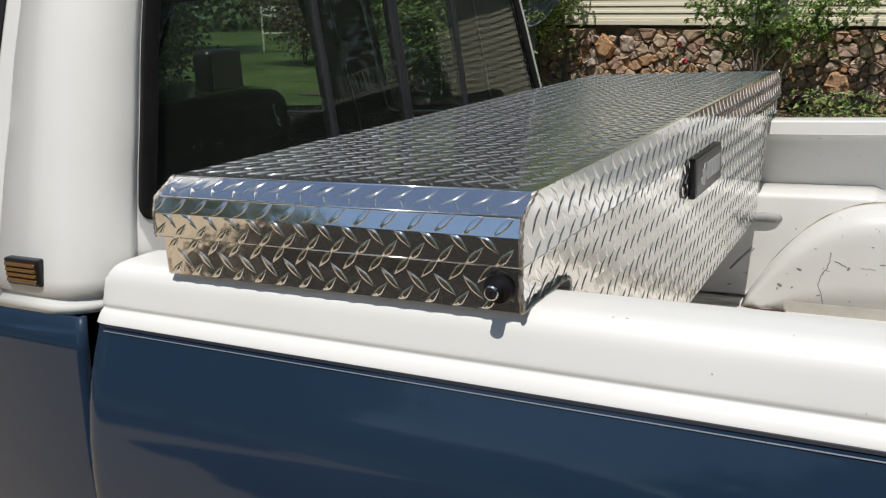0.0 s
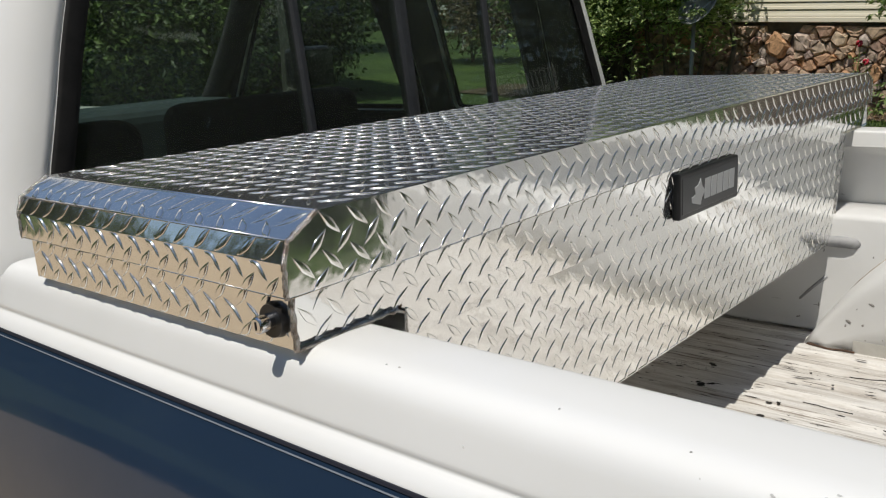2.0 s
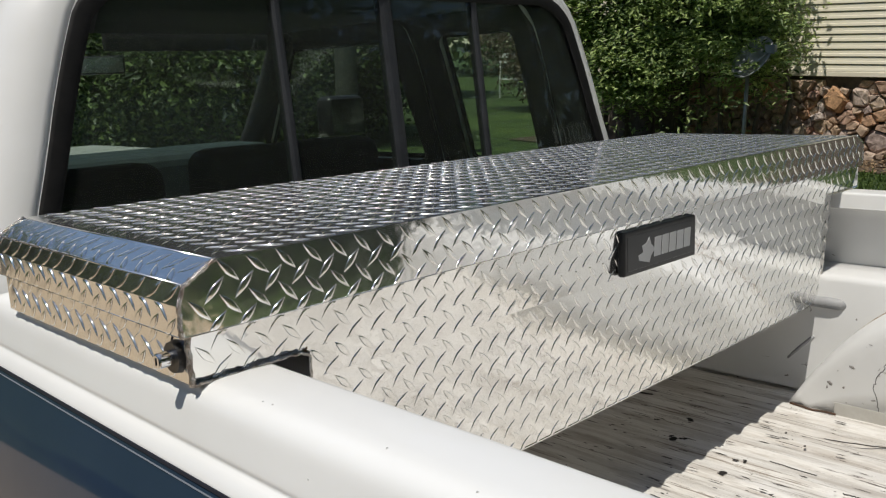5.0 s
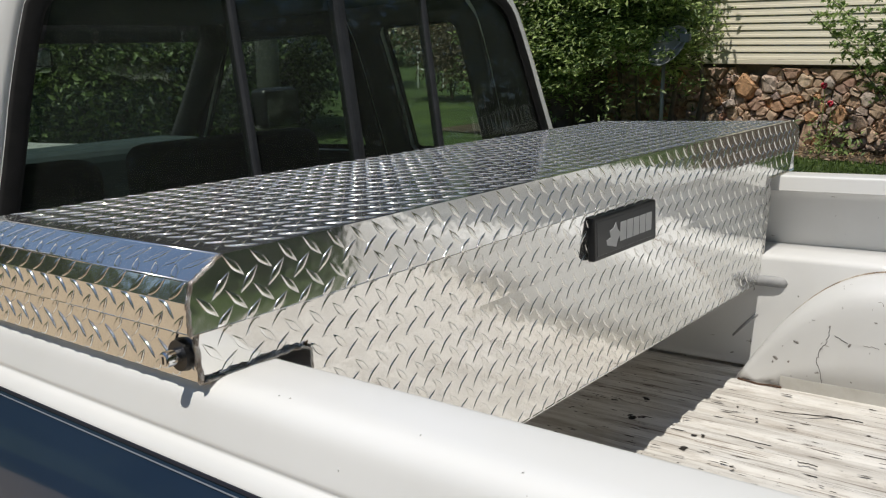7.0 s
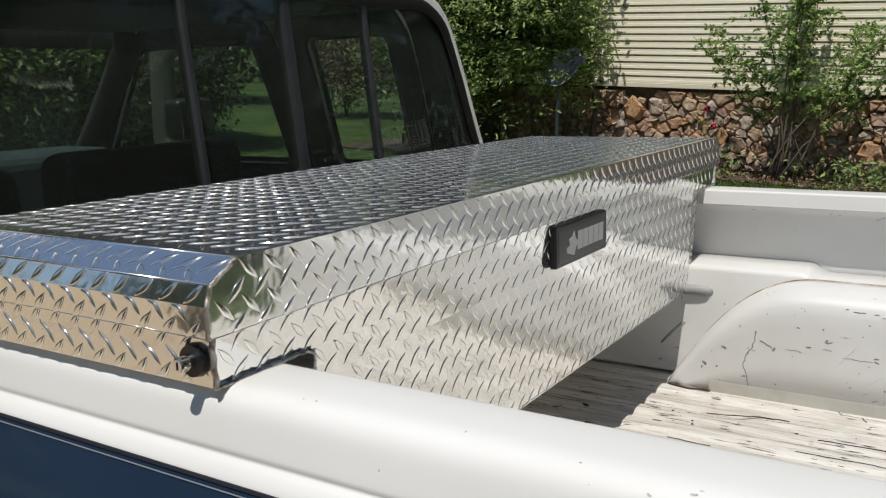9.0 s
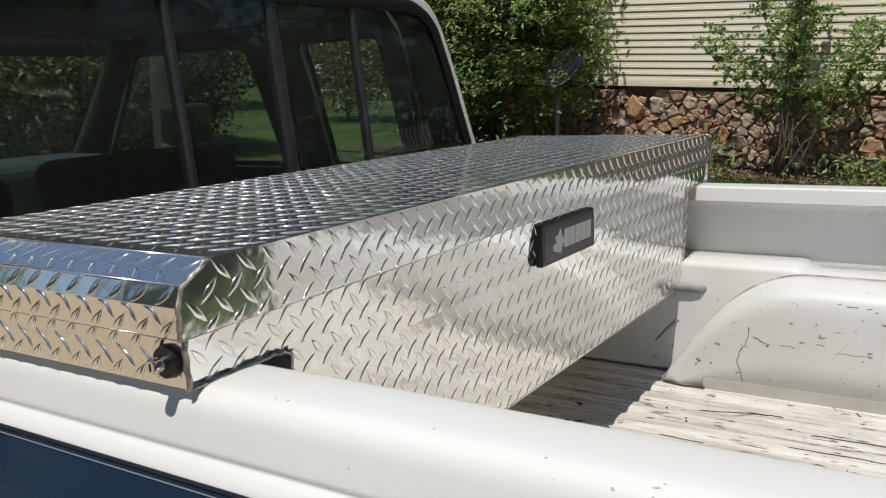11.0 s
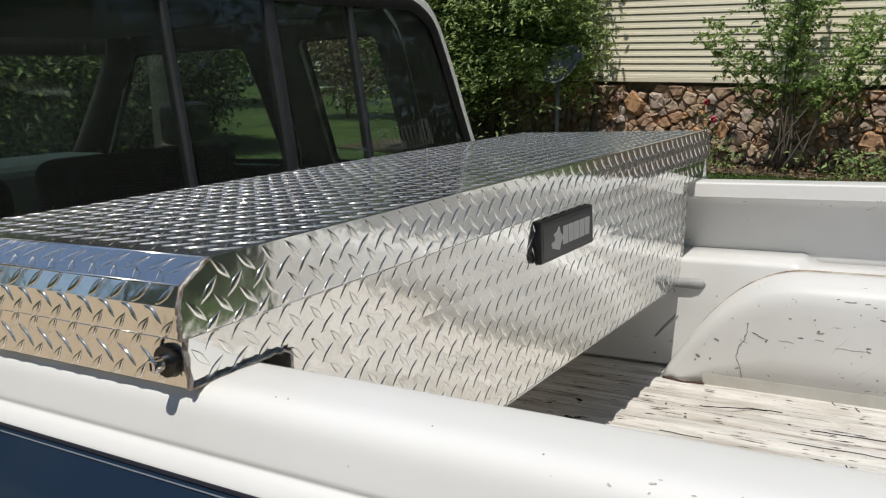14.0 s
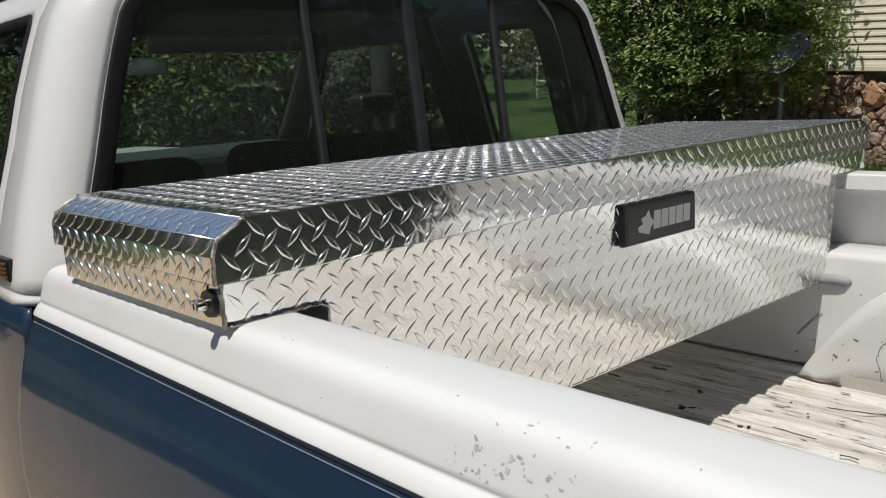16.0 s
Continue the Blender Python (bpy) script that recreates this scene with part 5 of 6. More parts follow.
# ---- plants ----
LEAF_HEDGE = m_leaf("hedge_leaf", (0.07, 0.13, 0.04), (0.64, 0.78, 0.30), 0.48, 0.45)
LEAF_SHRUB = m_leaf("shrub_leaf", (0.11, 0.19, 0.05), (0.52, 0.66, 0.25), 0.45)
LEAF_WOODS = m_leaf("woods_leaf", (0.030, 0.055, 0.014), (0.12, 0.17, 0.05), 0.32)
LEAF_TREE = m_leaf("tree_leaf", (0.022, 0.048, 0.012), (0.25, 0.35, 0.115), 0.42, 0.28)
BARK = m_noisy("grey_brown_bark", [(0.3, (0.09, 0.07, 0.055)), (0.7, (0.20, 0.165, 0.13))], 12, 0.9, 0.6, 0.01)


def leaf_mesh(centres, normals, lengths, rng, width=0.42):
    """Folded pointed leaves: six corners, four triangles each."""
    n = len(centres)
    c, up = np.asarray(centres), np.asarray(normals)
    r = rng.normal(size=(n, 3))
    d = r - (r * up).sum(1)[:, None] * up
    d /= np.linalg.norm(d, axis=1)[:, None] + 1e-9
    w = np.cross(up, d)
    L = np.asarray(lengths)[:, None]
    W = L * width
    tip, base = c + d * L * 0.5 - up * L * 0.08, c - d * L * 0.5
    v = np.stack([base, c + w * W * 0.5 + up * L * 0.10, tip, c - w * W * 0.5 + up * L * 0.10], 1).reshape(-1, 3)
    i = np.arange(n)[:, None] * 4
    f = np.concatenate([i + np.array([0, 1, 2]), i + np.array([0, 2, 3])], 1).reshape(-1, 3)
    return v, f


def mesh_np(name, v, f, material, parent, label="", kind=""):
    me = bpy.data.meshes.new(name)
    me.vertices.add(len(v))
    me.vertices.foreach_set("co", np.asarray(v, np.float32).ravel())
    me.loops.add(f.size)
    me.loops.foreach_set("vertex_index", np.asarray(f, np.int32).ravel())
    me.polygons.add(len(f))
    me.polygons.foreach_set("loop_start", np.arange(len(f), dtype=np.int32) * f.shape[1])
    me.polygons.foreach_set("loop_total", np.full(len(f), f.shape[1], np.int32))
    me.materials.append(material)
    me.update(calc_edges=True)
    me.validate()
    ob = hang(new(name, me), parent)
    return tagged(ob, label, kind=kind)


def crown_points(rng, blobs, sprays, per, spread, leaf, up_bias=0.35, shell=0.55):
    """Leaves in sprays over the outside of a heap of ellipsoids: (centre, radii)."""
    cs, ns, ls = [], [], []
    vol = np.array([b[1][0] * b[1][1] * b[1][2] for b in blobs]) ** (2 / 3)
    pick = rng.choice(len(blobs), sprays, p=vol / vol.sum())
    for k in pick:
        c, r = blobs[k]
        d = rng.normal(size=3)
        d /= np.linalg.norm(d)
        rad = shell + (1 - shell) * rng.random() ** 0.5
        lump = 1 + 0.13 * math.sin(5 * d[0] + 3 * k) + 0.11 * math.sin(7 * d[2] + 2 * d[1] + k)
        p = np.array(c) + d * np.array(r) * rad * lump
        out = d + np.array([0, 0, up_bias]) + rng.normal(size=3) * 0.35
        out /= np.linalg.norm(out)
        t = rng.random(per)
        q = p + out * (t[:, None] * spread) + rng.normal(size=(per, 3)) * spread * 0.28
        nn = out * 0.4 + np.array([0, 0, 0.75]) + rng.normal(size=(per, 3)) * 0.55
        nn /= np.linalg.norm(nn, axis=1)[:, None]
        cs.append(q)
        ns.append(nn)
        ls.append(leaf * rng.uniform(0.6, 1.25, per))
    return np.concatenate(cs), np.concatenate(ns), np.concatenate(ls)


def sprays_flat(rng, blobs, count, per, length, leaf):
    """Drooping side shoots that stand out of a heap of ellipsoids, leaves along both edges."""
    cs, ns, ls = [], [], []
    vol = np.array([b[1][0] * b[1][1] * b[1][2] for b in blobs]) ** (2 / 3)
    for k in rng.choice(len(blobs), count, p=vol / vol.sum()):
        c, r = blobs[k]
        d = rng.normal(size=3)
        d[1] = -abs(d[1])
        d /= np.linalg.norm(d)
        p = np.array(c) + d * np.array(r) * rng.uniform(0.88, 1.16)
        out = np.array([d[0], d[1], 0.15 + 0.3 * rng.normal()])
        out /= np.linalg.norm(out)
        side = np.cross(out, (0, 0, 1.0))
        side /= np.linalg.norm(side) + 1e-9
        ln = length * rng.uniform(0.6, 1.25)
        t = rng.random(per)
        q = p + out * (t[:, None] * ln) + side * (rng.normal(size=(per, 1)) * 0.28 * ln * (1.1 - t[:, None])) + np.array([0, 0, -0.25]) * (t[:, None] ** 2 * ln) + rng.normal(size=(per, 3)) * 0.025
        nn = np.array([0, -0.25, 0.9]) + rng.normal(size=(per, 3)) * 0.38
        nn /= np.linalg.norm(nn, axis=1)[:, None]
        cs.append(q), ns.append(nn), ls.append(leaf * rng.uniform(0.6, 1.2, per))
    return np.concatenate(cs), np.concatenate(ns), np.concatenate(ls)


def tiers(rng):
    """Flat drooping pads of foliage in rough tiers over the front of the hedge, dark between them."""
    cs, ns, ls = [], [], []
    for i in range(165):
        x, z = rng.uniform(-5.30, -2.95), 0.9 + 2.75 * rng.random()
        if z < 1.75 and x > -4.3:
            continue
        y = 8.52 - 0.20 * (z - 0.9) + 0.20 * math.sin(2.3 * x + 1.7 * z) + rng.normal() * 0.12
        m = 260
        u, v = rng.normal(size=m) * 0.20, -np.abs(rng.normal(size=m)) * 0.22
        yaw = rng.normal() * 0.5
        px = x + u * math.cos(yaw) - v * math.sin(yaw)
        py = y + 0.15 + u * math.sin(yaw) + v * math.cos(yaw)
        pz = z - 0.9 * (u * u + v * v) + 0.18 * v * rng.normal() + rng.normal(size=m) * 0.035
        cs.append(np.stack([px, py, pz], 1))
        nn = np.array([0, -0.35, 0.9]) + rng.normal(size=(m, 3)) * 0.36
        ns.append(nn / np.linalg.norm(nn, axis=1)[:, None])
        ls.append(rng.uniform(0.05, 0.098, m))
    return np.concatenate(cs), np.concatenate(ns), np.concatenate(ls)


def hedge():
    rng = np.random.default_rng(11)
    root = thing("evergreen_hedge", (-4.3, 8.9, 0.44), "tall dense evergreen hedge growing against the house", "hedge")
    blobs = []
    for i in range(20):
        x = rng.uniform(-4.95, -3.15)
        z = rng.uniform(1.15, 3.4)
        r = rng.uniform(0.5, 0.85)
        blobs.append(((x, 8.75 + rng.uniform(-0.25, 0.3), z), (r, r * 0.85, r * 0.8)))
    blobs += [((-2.95, 9.0, 2.4), (0.38, 0.4, 0.9)), ((-3.0, 8.9, 1.5), (0.36, 0.4, 0.5)), ((-3.25, 7.85, 2.25), (0.55, 0.4, 0.30)), ((-2.75, 7.9, 2.45), (0.4, 0.35, 0.25))]
    c, n, l = crown_points(rng, blobs, 1150, 17, 0.26, 0.084, 0.2, 0.40)
    # long flat sprays that catch the light, with dark gaps between them
    c2, n2, l2 = sprays_flat(rng, blobs, 620, 40, 0.46, 0.085)
    c3, n3, l3 = tiers(rng)
    c2, n2, l2 = np.concatenate([c2, c3]), np.concatenate([n2, n3]), np.concatenate([l2, l3])
    c, n, l = np.concatenate([c, c2]), np.concatenate([n, n2]), np.concatenate([l, l2])
    # the foot has lost most of its leaves
    held = rng.random(len(c)) < np.clip((c[:, 2] - 0.95 - 0.22 * np.sin(3.1 * c[:, 0])) / 0.75, 0.10, 1.0)
    held &= c[:, 0] < np.where(c[:, 1] > 8.25, -2.80, -2.50) + 0.10 * np.sin(4.0 * c[:, 2]) + rng.normal(size=len(c)) * 0.07
    c, n, l = c[held], n[held], l[held]
    v, f = leaf_mesh(c, n, l, rng, 0.34)
    mesh_np("leaves", v, f, LEAF_HEDGE, root, "dark glossy evergreen leaves", "stuff")
    for i in range(9):
        x = -5.6 + i * 0.33
        pts = [(x, 9.0, 0.40), (x + rng.normal() * 0.05, 9.0, 1.1), (x + rng.normal() * 0.15, 8.95, 2.0), (x + rng.normal() * 0.25, 8.9, 3.0)]
        vv, ff = tube(pts, 0.035, 7, 0.35)
        part_data("stem", vv, ff, BARK, root, "dark woody stem", smooth=True)


def shrub():
    rng = np.random.default_rng(4)
    bx0 = -0.70
    root = thing("leafy_shrub", (bx0, 8.85, 0.44), "open multi-stemmed leafy shrub in front of the wall", "shrub")
    cs, ns, ls = [], [], []
    for i in range(13):
        a = rng.uniform(0, 2 * math.pi)
        lean = rng.uniform(0.05, 0.80) if i > 3 else (0.95, 1.05, 1.0, 1.1)[i]
        side = math.cos(a) if i > 3 else (-1.0, -0.85, 1.0, 0.85)[i]
        bx, by = bx0 + rng.normal() * 0.12, 8.85 + rng.normal() * 0.08
        h = rng.uniform(2.0, 2.9) * (1 - 0.30 * lean)
        dx, dy = side * lean * 1.25, math.sin(a) * min(lean, 0.6) * 0.45
        pts = [(bx + dx * t ** 1.5 + 0.12 * t + rng.normal() * 0.015, by + dy * t ** 1.3, 0.42 + h * t) for t in np.linspace(0, 1, 8)]
        vv, ff = tube(pts, 0.011, 6, 0.25)
        part_data("stem", vv, ff, BARK, root, "thin brown stem", smooth=True)
        for k in range(38):
            t = rng.uniform(0.40, 1.0)
            j = t * 7
            j0 = min(6, int(j))
            p = np.array(pts[j0]) * (1 - (j - j0)) + np.array(pts[j0 + 1]) * (j - j0)
            d = rng.normal(size=3)
            d[2] = abs(d[2]) * 0.4 - 0.05
            d /= np.linalg.norm(d)
            ln = rng.uniform(0.10, 0.36) * (0.6 if t < 0.45 else 1)
            m = int(ln / 0.014) + 3
            tt = rng.random(m)
            q = p + d * (tt[:, None] * ln) + np.array([0, 0, -0.12]) * (tt[:, None] ** 2 * ln) + rng.normal(size=(m, 3)) * 0.016
            nn = np.array([0, -0.15, 0.7]) + rng.normal(size=(m, 3)) * 0.5
            nn /= np.linalg.norm(nn, axis=1)[:, None]
            cs.append(q), ns.append(nn), ls.append(rng.uniform(0.040, 0.072, m))
    v, f = leaf_mesh(np.concatenate(cs), np.concatenate(ns), np.concatenate(ls), rng, 0.48)
    mesh_np("leaves", v, f, LEAF_SHRUB, root, "small mid-green leaves", "stuff")


def low_plant(name, x, y, w, h, count, leaf, material, label, seed):
    rng = np.random.default_rng(seed)
    root = thing(name, (x, y, ground_z(x, y)), label, "plant")
    c = np.stack([rng.normal(x, w * 0.4, count), rng.normal(y, w * 0.25, count), ground_z(x, y) + rng.random(count) ** 1.5 * h], 1)
    n = rng.normal(size=(count, 3)) * 0.6 + np.array([0, -0.2, 0.8])
    n /= np.linalg.norm(n, axis=1)[:, None]
    v, f = leaf_mesh(c, n, leaf * rng.uniform(0.6, 1.3, count), rng, 0.35)
    mesh_np("leaves", v, f, material, root, "", "stuff")
    return root


def tree(x, y, h, spread, seed, sprays=900, leaf=0.16, trunk=0.16, low=0.25, leaves=None, label="leafy green garden tree; some are unseen, added to shape reflections and shade"):
    rng = np.random.default_rng(seed)
    g = ground_z(x, y)
    root = thing("garden_tree", (x, y, g), label, "tree", group="garden trees")
    pts = [(x + rng.normal() * 0.1 * t, y + rng.normal() * 0.1 * t, g - 0.1 + h * 0.75 * t) for t in np.linspace(0, 1, 6)]
    vv, ff = tube(pts, trunk, 9, 0.35)
    part_data("trunk", vv, ff, BARK, root, "grey-brown trunk", smooth=True)
    blobs = []
    for i in range(9):
        a = rng.uniform(0, 2 * math.pi)
        zz = rng.uniform(low, 0.95)
        rr = spread * (0.35 + 0.3 * rng.random())
        q = (x + math.cos(a) * spread * 0.55 * (1.1 - abs(zz - 0.55)), y + math.sin(a) * spread * 0.55 * (1.1 - abs(zz - 0.55)), g + h * zz)
        blobs.append((q, (rr, rr, rr * 0.75)))
        s = min(5, max(1, int(zz * 5)))
        vv, ff = tube([pts[s - 1], tuple((np.array(pts[s]) + np.array(q)) / 2), q], trunk * 0.35, 6, 0.3)
        part_data("limb", vv, ff, BARK, root, smooth=True)
    c, n, l = crown_points(rng, blobs, sprays, 12, 0.45, leaf, 0.1, 0.4)
    v, f = leaf_mesh(c, n, l, rng, 0.5)
    mesh_np("crown", v, f, leaves or LEAF_TREE, root, "reddish leaves" if leaves else "broad green leaves", "stuff")


hedge()
shrub()
FLOWER = mat("crimson_petal", (0.45, 0.02, 0.045), 0.5)
def scatter(name, count, xr, yr, zr, leaf, material, label, seed, flat, width):
    rng = np.random.default_rng(seed)
    x, y = rng.uniform(*xr, count), rng.uniform(*yr, count)
    z = np.array([ground_z(a, b) for a, b in zip(x, y)]) + rng.uniform(*zr, count)
    n = rng.normal(size=(count, 3)) * (0.35 if flat else 1.0)
    n[:, 2] = n[:, 2] + 1.0 if flat else n[:, 2] * 0.15
    n /= np.linalg.norm(n, axis=1)[:, None]
    v, f = leaf_mesh(np.stack([x, y, z], 1), n, leaf * rng.uniform(0.5, 1.3, count), rng, width)
    tagged(mesh_np(name, v, f, material, None, label, "stuff"), category=name.replace("_", " "))


LITTER = m_leaf("dry_fallen_leaf", (0.10, 0.062, 0.035), (0.42, 0.30, 0.18), 0.1)
BLADE = m_leaf("grass_blade", (0.05, 0.10, 0.02), (0.24, 0.34, 0.09), 0.35)
scatter("fallen_leaves", 2600, (-3.4, 3.0), (8.4, 9.45), (0.018, 0.035), 0.055, LITTER, "dry brown fallen leaves on the mulch along the wall", 61, True, 0.55)
scatter("grass_blades", 8000, (-3.6, 3.0), (7.2, 8.38), (0.0, 0.05), 0.075, BLADE, "green grass blades at the edge of the mulch", 62, False, 0.09)
low_plant("low_weeds", 0.05, 8.7, 0.9, 0.30, 420, 0.07, LEAF_SHRUB, "low green weeds growing in the mulch", 21)
low_plant("low_weeds", -1.45, 8.9, 0.35, 0.35, 150, 0.07, LEAF_SHRUB, "low green weeds growing in the mulch", 22)
low_plant("low_weeds", 0.9, 8.5, 0.9, 0.26, 300, 0.07, LEAF_SHRUB, "low green weeds growing in the mulch", 23)
rose = low_plant("flowering_plant", -1.62, 9.15, 0.16, 0.62, 60, 0.05, LEAF_SHRUB, "slender plant with crimson flowers", 24)
for fx, fz in ((-1.60, 0.70), (-1.52, 0.52)):
    b = bmesh.new()
    for k in range(7):
        a = k * 2.4
        bmesh.ops.create_icosphere(b, subdivisions=1, radius=0.017, matrix=Matrix.Translation((fx + 0.02 * math.cos(a), 9.05 + 0.012 * math.sin(a * 2), 0.44 + fz + 0.02 * math.sin(a))) @ Matrix.Diagonal((1, 0.5, 1, 1)))
    part("flower", b, FLOWER, rose, "crimson flower head", smooth=True)
    vv, ff = tube([(fx, 9.06, 0.44), (fx + 0.01, 9.06, 0.44 + fz)], 0.004, 5)
    part_data("stem", vv, ff, LEAF_SHRUB, rose)


# ---- satellite dish ----
def dish():
    GREY = m_noisy("grey_dish_paint", [(0.3, (0.24, 0.245, 0.25)), (0.7, (0.33, 0.335, 0.34))], 9, 0.5, 0.1)
    dx, dy = -2.90, 8.02
    g = ground_z(dx, dy)
    root = thing("satellite_dish", (dx, dy, g), "grey satellite dish on a pole before the hedge", "satellite dish")
    v, f = tube([(dx, dy, g), (dx, dy, g + 0.93)], 0.020, 12)
    part_data("pole", v, f, GREY, root, "grey steel pole", smooth=True)
    m = look((dx + 0.09, dy - 0.03, g + 1.08), (dx - 0.25, dy - 1.0, g + 1.80))
    vs, fs = [], []
    R, N, K = 0.24, 32, 6
    for k in range(K + 1):
        r = R * k / K
        for i in range(N):
            a = 2 * math.pi * i / N
            vs.append(m @ Vector((r * 0.92 * math.cos(a), r * math.sin(a), -0.07 * (r / R) ** 2)))
    for k in range(K):
        for i in range(N):
            fs.append((k * N + i, k * N + (i + 1) % N, (k + 1) * N + (i + 1) % N, (k + 1) * N + i))
    solid(part_data("reflector", vs, fs, GREY, root, "shallow grey reflector", smooth=True), 0.008, 0)
    arm_end = Vector((dx + 0.27, dy - 0.10, g + 1.19))
    v, f = tube([m @ Vector((0, -0.19, -0.06)), arm_end], 0.011, 8)
    part_data("arm", v, f, GREY, root, smooth=True)
    part("receiver", box_bm((-0.05, -0.03, -0.04), (0.05, 0.03, 0.045), 0.012, 2, Matrix.Translation(arm_end)), TRIM_GREY, root, "pale grey receiver head")


dish()


def porch():
    m = Matrix.Translation((13.6, 21.65, 0.0)) @ Matrix.Rotation(math.atan2(1.1, -1.4), 4, "Z") @ Matrix.Rotation(math.pi, 4, "Z")
    root = thing("porch", (13.6, 21.65, 0.44), "raised wooden porch with a white railing across the lawn", "porch")
    part("deck", box_bm((-1.0, 0.0, 3.14), (3.0, 3.0, 3.28), 0.01, 2, m), TRIMW, root, "pale porch deck")
    part("skirt", box_bm((-0.9, 0.15, 0.3), (2.9, 2.9, 3.14), 0.0, 2, m), MORTAR, root, "dark porch base")
    for z in (3.34, 3.86):
        part("hand_rail", box_bm((-0.95, 0.02, z), (0.95, 0.08, z + 0.05), 0.008, 1, m), TRIMW, root, "white rail")
    for x in (-0.95, 0.95):
        part("post", box_bm((x - 0.05, 0.0, 3.28), (x + 0.05, 0.1, 3.95), 0.008, 1, m), TRIMW, root, "white porch post")
    for i in range(13):
        x = -0.80 + i * 0.133
        part("baluster", box_bm((x - 0.02, 0.03, 3.37), (x + 0.02, 0.07, 3.88), 0.0, 2, m), TRIMW, root)


porch()


# plain capped pole standing in for a tree trunk, without a crown
def pole():
    g = ground_z(-5.68, 5.12)
    root = thing("trunk_stand_in", (-5.68, 5.12, g), "dark grey-green pole standing in for a tree trunk on the lawn", "pole")
    v, f = tube([(-5.68, 5.12, g - 0.1 + 0.65 * k) for k in range(11)], 0.115, 16, 0.85)
    part_data("shaft", v, f, POLE, root, smooth=True)
    part("cap", add_cyl(bmesh.new(), (-5.68, 5.12, g + 6.38), (-5.68, 5.12, g + 6.44), 0.108, 0.09, 16), DARKSTEEL, root, "dark metal cap")


POLE = m_noisy("weathered_pole_wood", [(0.3, (0.030, 0.036, 0.028)), (0.7, (0.060, 0.066, 0.052))], 9, 0.9, 0.3, 0.005)
pole()

# trees in front of the truck: place, height, spread, sprays, leaf length, foot of the crown
# the tall one at (-9.8, -2.4) is added to cast shade on its neighbours
FRONT_TREES = ((-9.5, 3.4, 2.7, 2.4, 1000, 0.11, 0.06), (-12.0, 0.2, 3.0, 2.8, 1300, 0.12, 0.06), (-15.0, 5.5, 4.6, 3.2, 700, 0.095, 0.22), (-9.8, -2.4, 8.5, 3.0, 2400, 0.15, 0.30),
               (-22.0, 2.0, 4.8, 4.0, 700, 0.095, 0.22), (-24, 9, 7, 4.5, 700, 0.095, 0.22), (-19, -6, 6.2, 4.0, 700, 0.095, 0.22), (-10.6, 6.7, 5.2, 2.3, 2400, 0.12, 0.22),
               (-8.6, 1.2, 2.4, 2.0, 900, 0.10, 0.06), (-10.6, 5.9, 2.8, 2.3, 2400, 0.12, 0.06), (-8.3, 7.0, 3.0, 1.25, 1900, 0.095, 0.06), (-8.2, 5.0, 2.5, 1.4, 1900, 0.095, 0.06), (-7.8, -8.4, 6.0, 2.2, 1900, 0.20, 0.45))
# unseen tall trees added behind the camera and across the drive to darken reflections
UNSEEN_BACK_TREES = ((20, 14, 15, 5.5, 2200, 0.26, 0.20), (8.6, 3.2, 5.0, 1.9, 900, 0.20, 0.20), (13, -1.5, 15, 5.0, 2600, 0.24, 0.10), (13.5, 6.0, 15, 5.0, 2600, 0.24, 0.10), (14, -8.5, 15, 5.0, 2600, 0.24, 0.10),
              (15, 11.5, 14, 4.5, 1900, 0.24, 0.20), (8.0, -11.5, 13, 4.2, 2400, 0.22, 0.12), (1.0, -13.0, 12.5, 3.6, 2400, 0.22, 0.14))
# unseen tall trees added beyond the house and over the drive; they block reflected sky
UNSEEN_FAR_TREES = ((-3.5, 17.5, 15, 5.0, 2400, 0.24, 0.20), (4.5, 18.0, 15, 5.0, 2400, 0.24, 0.20), (-8.5, 18.5, 15, 5.0, 2400, 0.24, 0.30), (-16.5, 9.0, 17, 4.3, 2400, 0.24, 0.40), (10.5, 1.0, 17, 5.0, 2600, 0.24, 0.35))
for i, (tx, ty, th, ts, sprays, lf, low) in enumerate(FRONT_TREES + UNSEEN_BACK_TREES + UNSEEN_FAR_TREES):
    tree(tx, ty, th, ts, 40 + i, sprays, lf, 0.16 if th < 9 else 0.26, low)

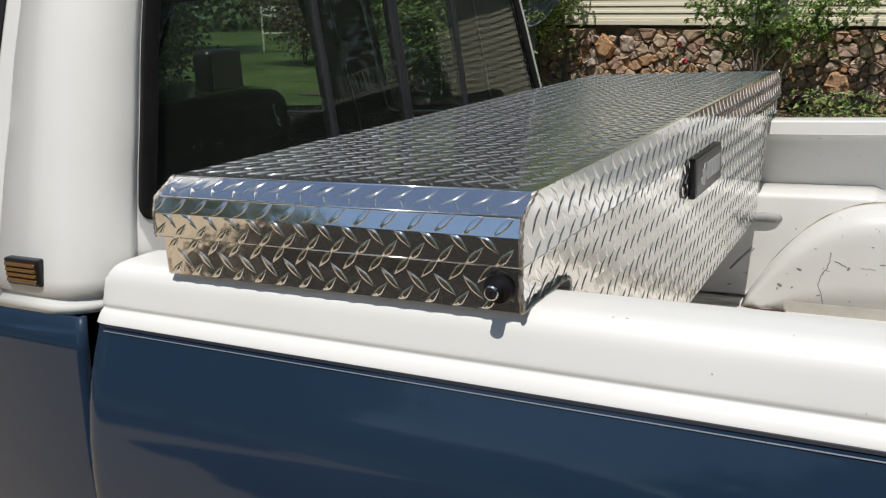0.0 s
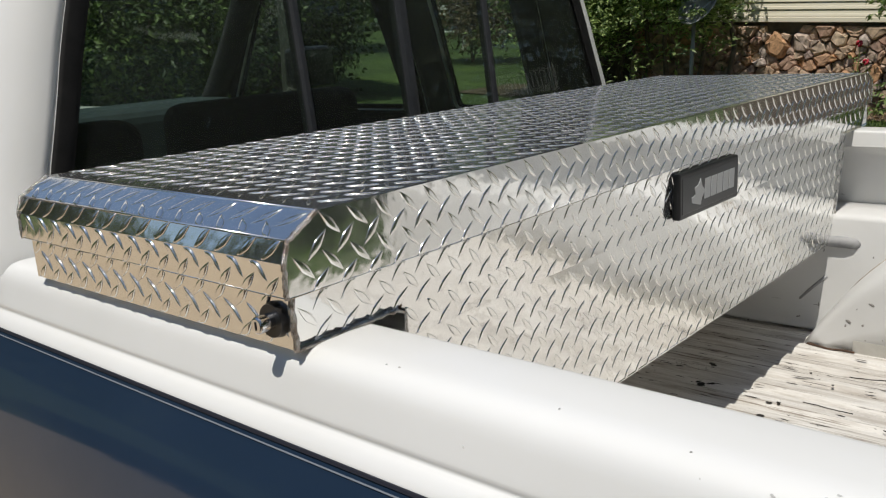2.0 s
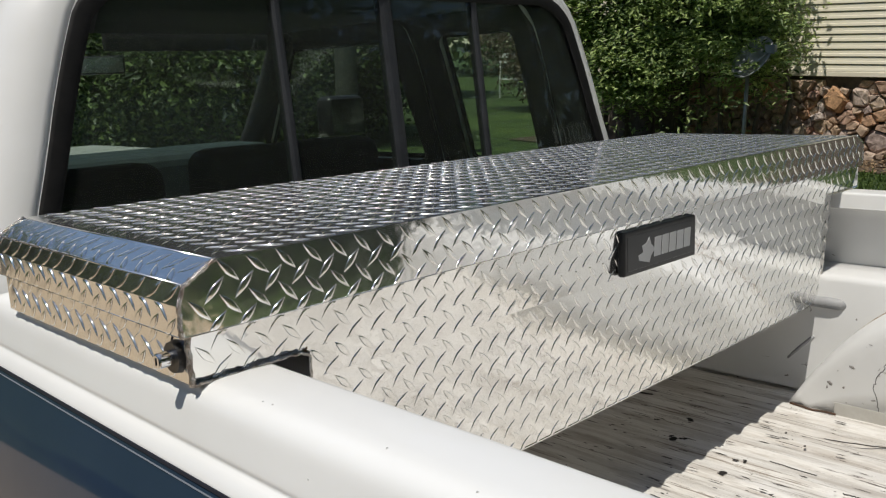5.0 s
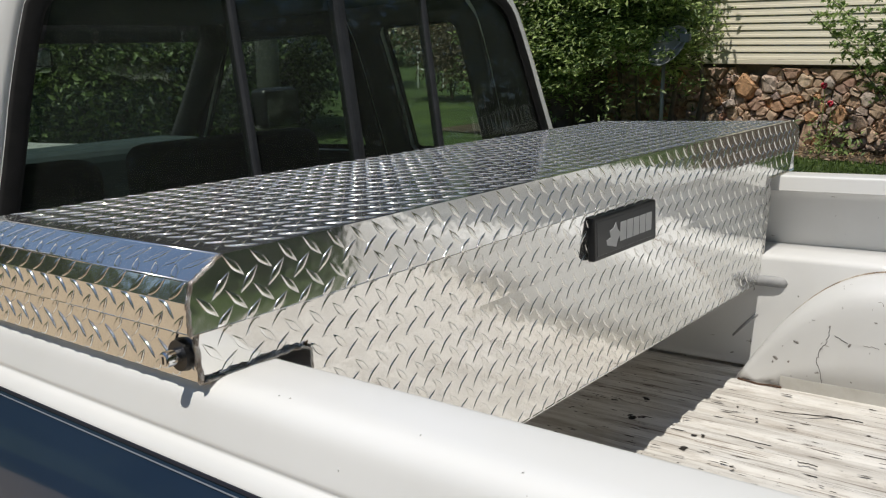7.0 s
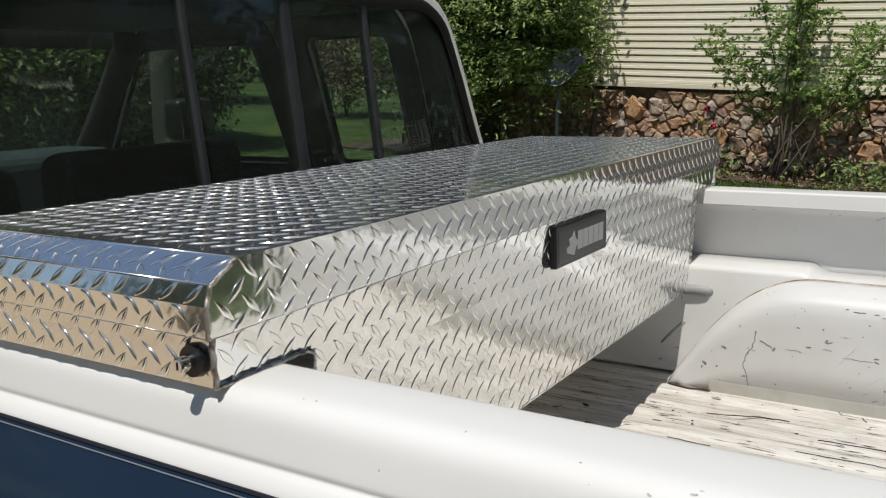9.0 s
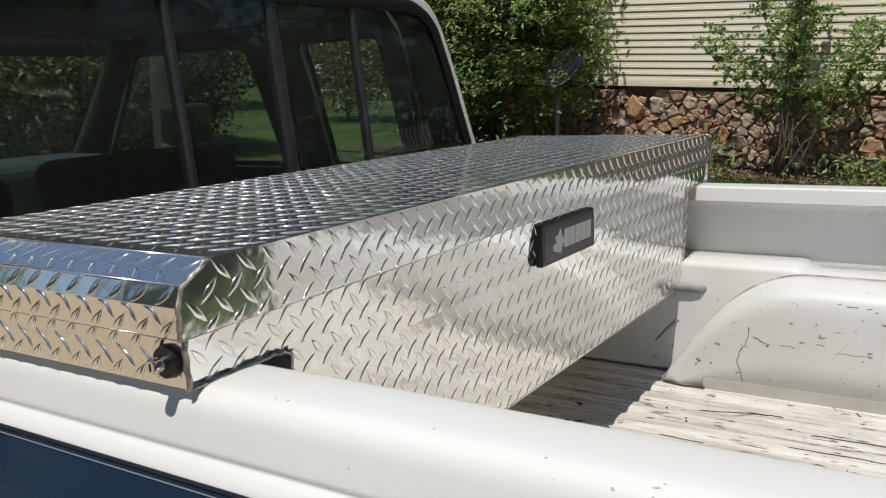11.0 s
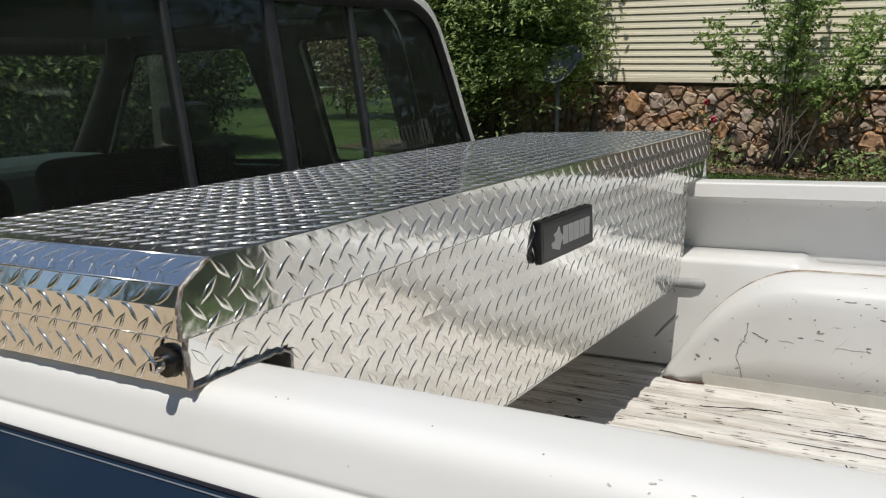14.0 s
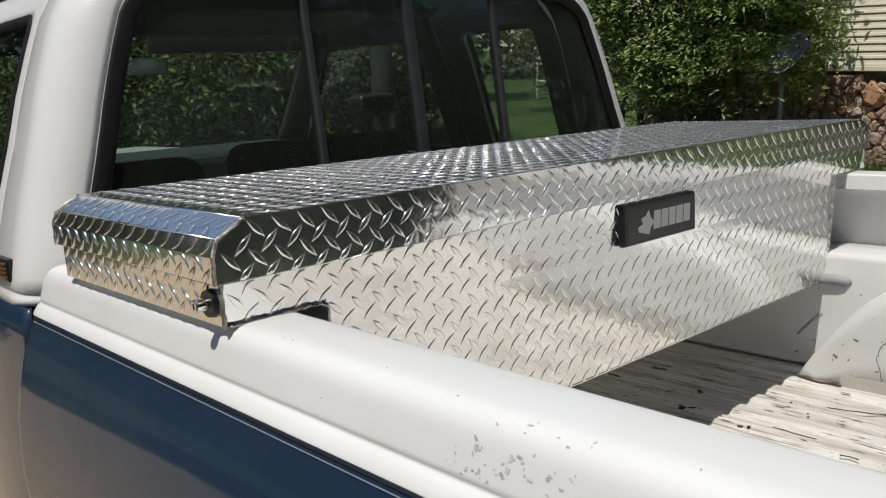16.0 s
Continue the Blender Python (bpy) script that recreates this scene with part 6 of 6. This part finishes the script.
LEAF_PLUM = m_leaf("plum_leaf", (0.055, 0.040, 0.026), (0.26, 0.20, 0.12), 0.35)
tree(-9.9, 13.2, 2.2, 0.95, 91, 600, 0.10, 0.03, 0.05, LEAF_PLUM, "small reddish-leaved ornamental tree on the lawn")


def garden_bench(x, y, turned):
    g = ground_z(x, y)
    root = thing("garden_bench", (x, y, g), "white painted garden bench on the far lawn", "bench")
    m = Matrix.Translation((x, y, g)) @ Matrix.Rotation(turned, 4, "Z")
    for z, d in ((0.83, 0.055), (0.96, 0.11)):
        part("back_rail", box_bm((-0.34, 0.20, z), (0.34, 0.235, z + d), 0.006, 2, m), TRIMW, root)
    for i in range(4):
        part("seat_slat", box_bm((-0.34, -0.20 + 0.10 * i, 0.43), (0.34, -0.115 + 0.10 * i, 0.455), 0.005, 2, m), TRIMW, root)
    for sx in (-0.33, 0.29):
        part("leg", box_bm((sx, -0.19, 0.0), (sx + 0.04, -0.15, 0.43), 0.004, 2, m), TRIMW, root)
        part("leg", box_bm((sx, 0.20, 0.0), (sx + 0.04, 0.24, 1.06), 0.004, 2, m), TRIMW, root)


garden_bench(-13.1, 16.3, radians(41))


def woodland():
    rng = np.random.default_rng(77)
    n = 190000
    a = rng.uniform(0, 2 * math.pi, n)
    r = rng.uniform(27, 40, n) + 8 * (np.abs(a - radians(135)) < radians(9))
    top = (12 + 3 * np.sin(a * 5) + 2.2 * np.sin(a * 13 + 1)) * np.where((np.sin(a) < -0.45) & (np.cos(a) > -0.8), 0.3, np.where(np.cos(a) < -0.75, 0.62, 1.0))
    z = rng.random(n) ** 0.8 * top
    c = np.stack([r * np.cos(a), r * np.sin(a), z], 1)
    nn = rng.normal(size=(n, 3)) * 0.6 + np.stack([-np.cos(a), -np.sin(a), np.full(n, 0.6)], 1)
    nn /= np.linalg.norm(nn, axis=1)[:, None]
    v, f = leaf_mesh(c, nn, rng.uniform(0.20, 0.48, n), rng, 0.7)
    ob = mesh_np("far_woods", v, f, LEAF_WOODS, None, "green woods standing round the lawn", "stuff")
    tagged(ob, category="woods")


woodland()
stones()
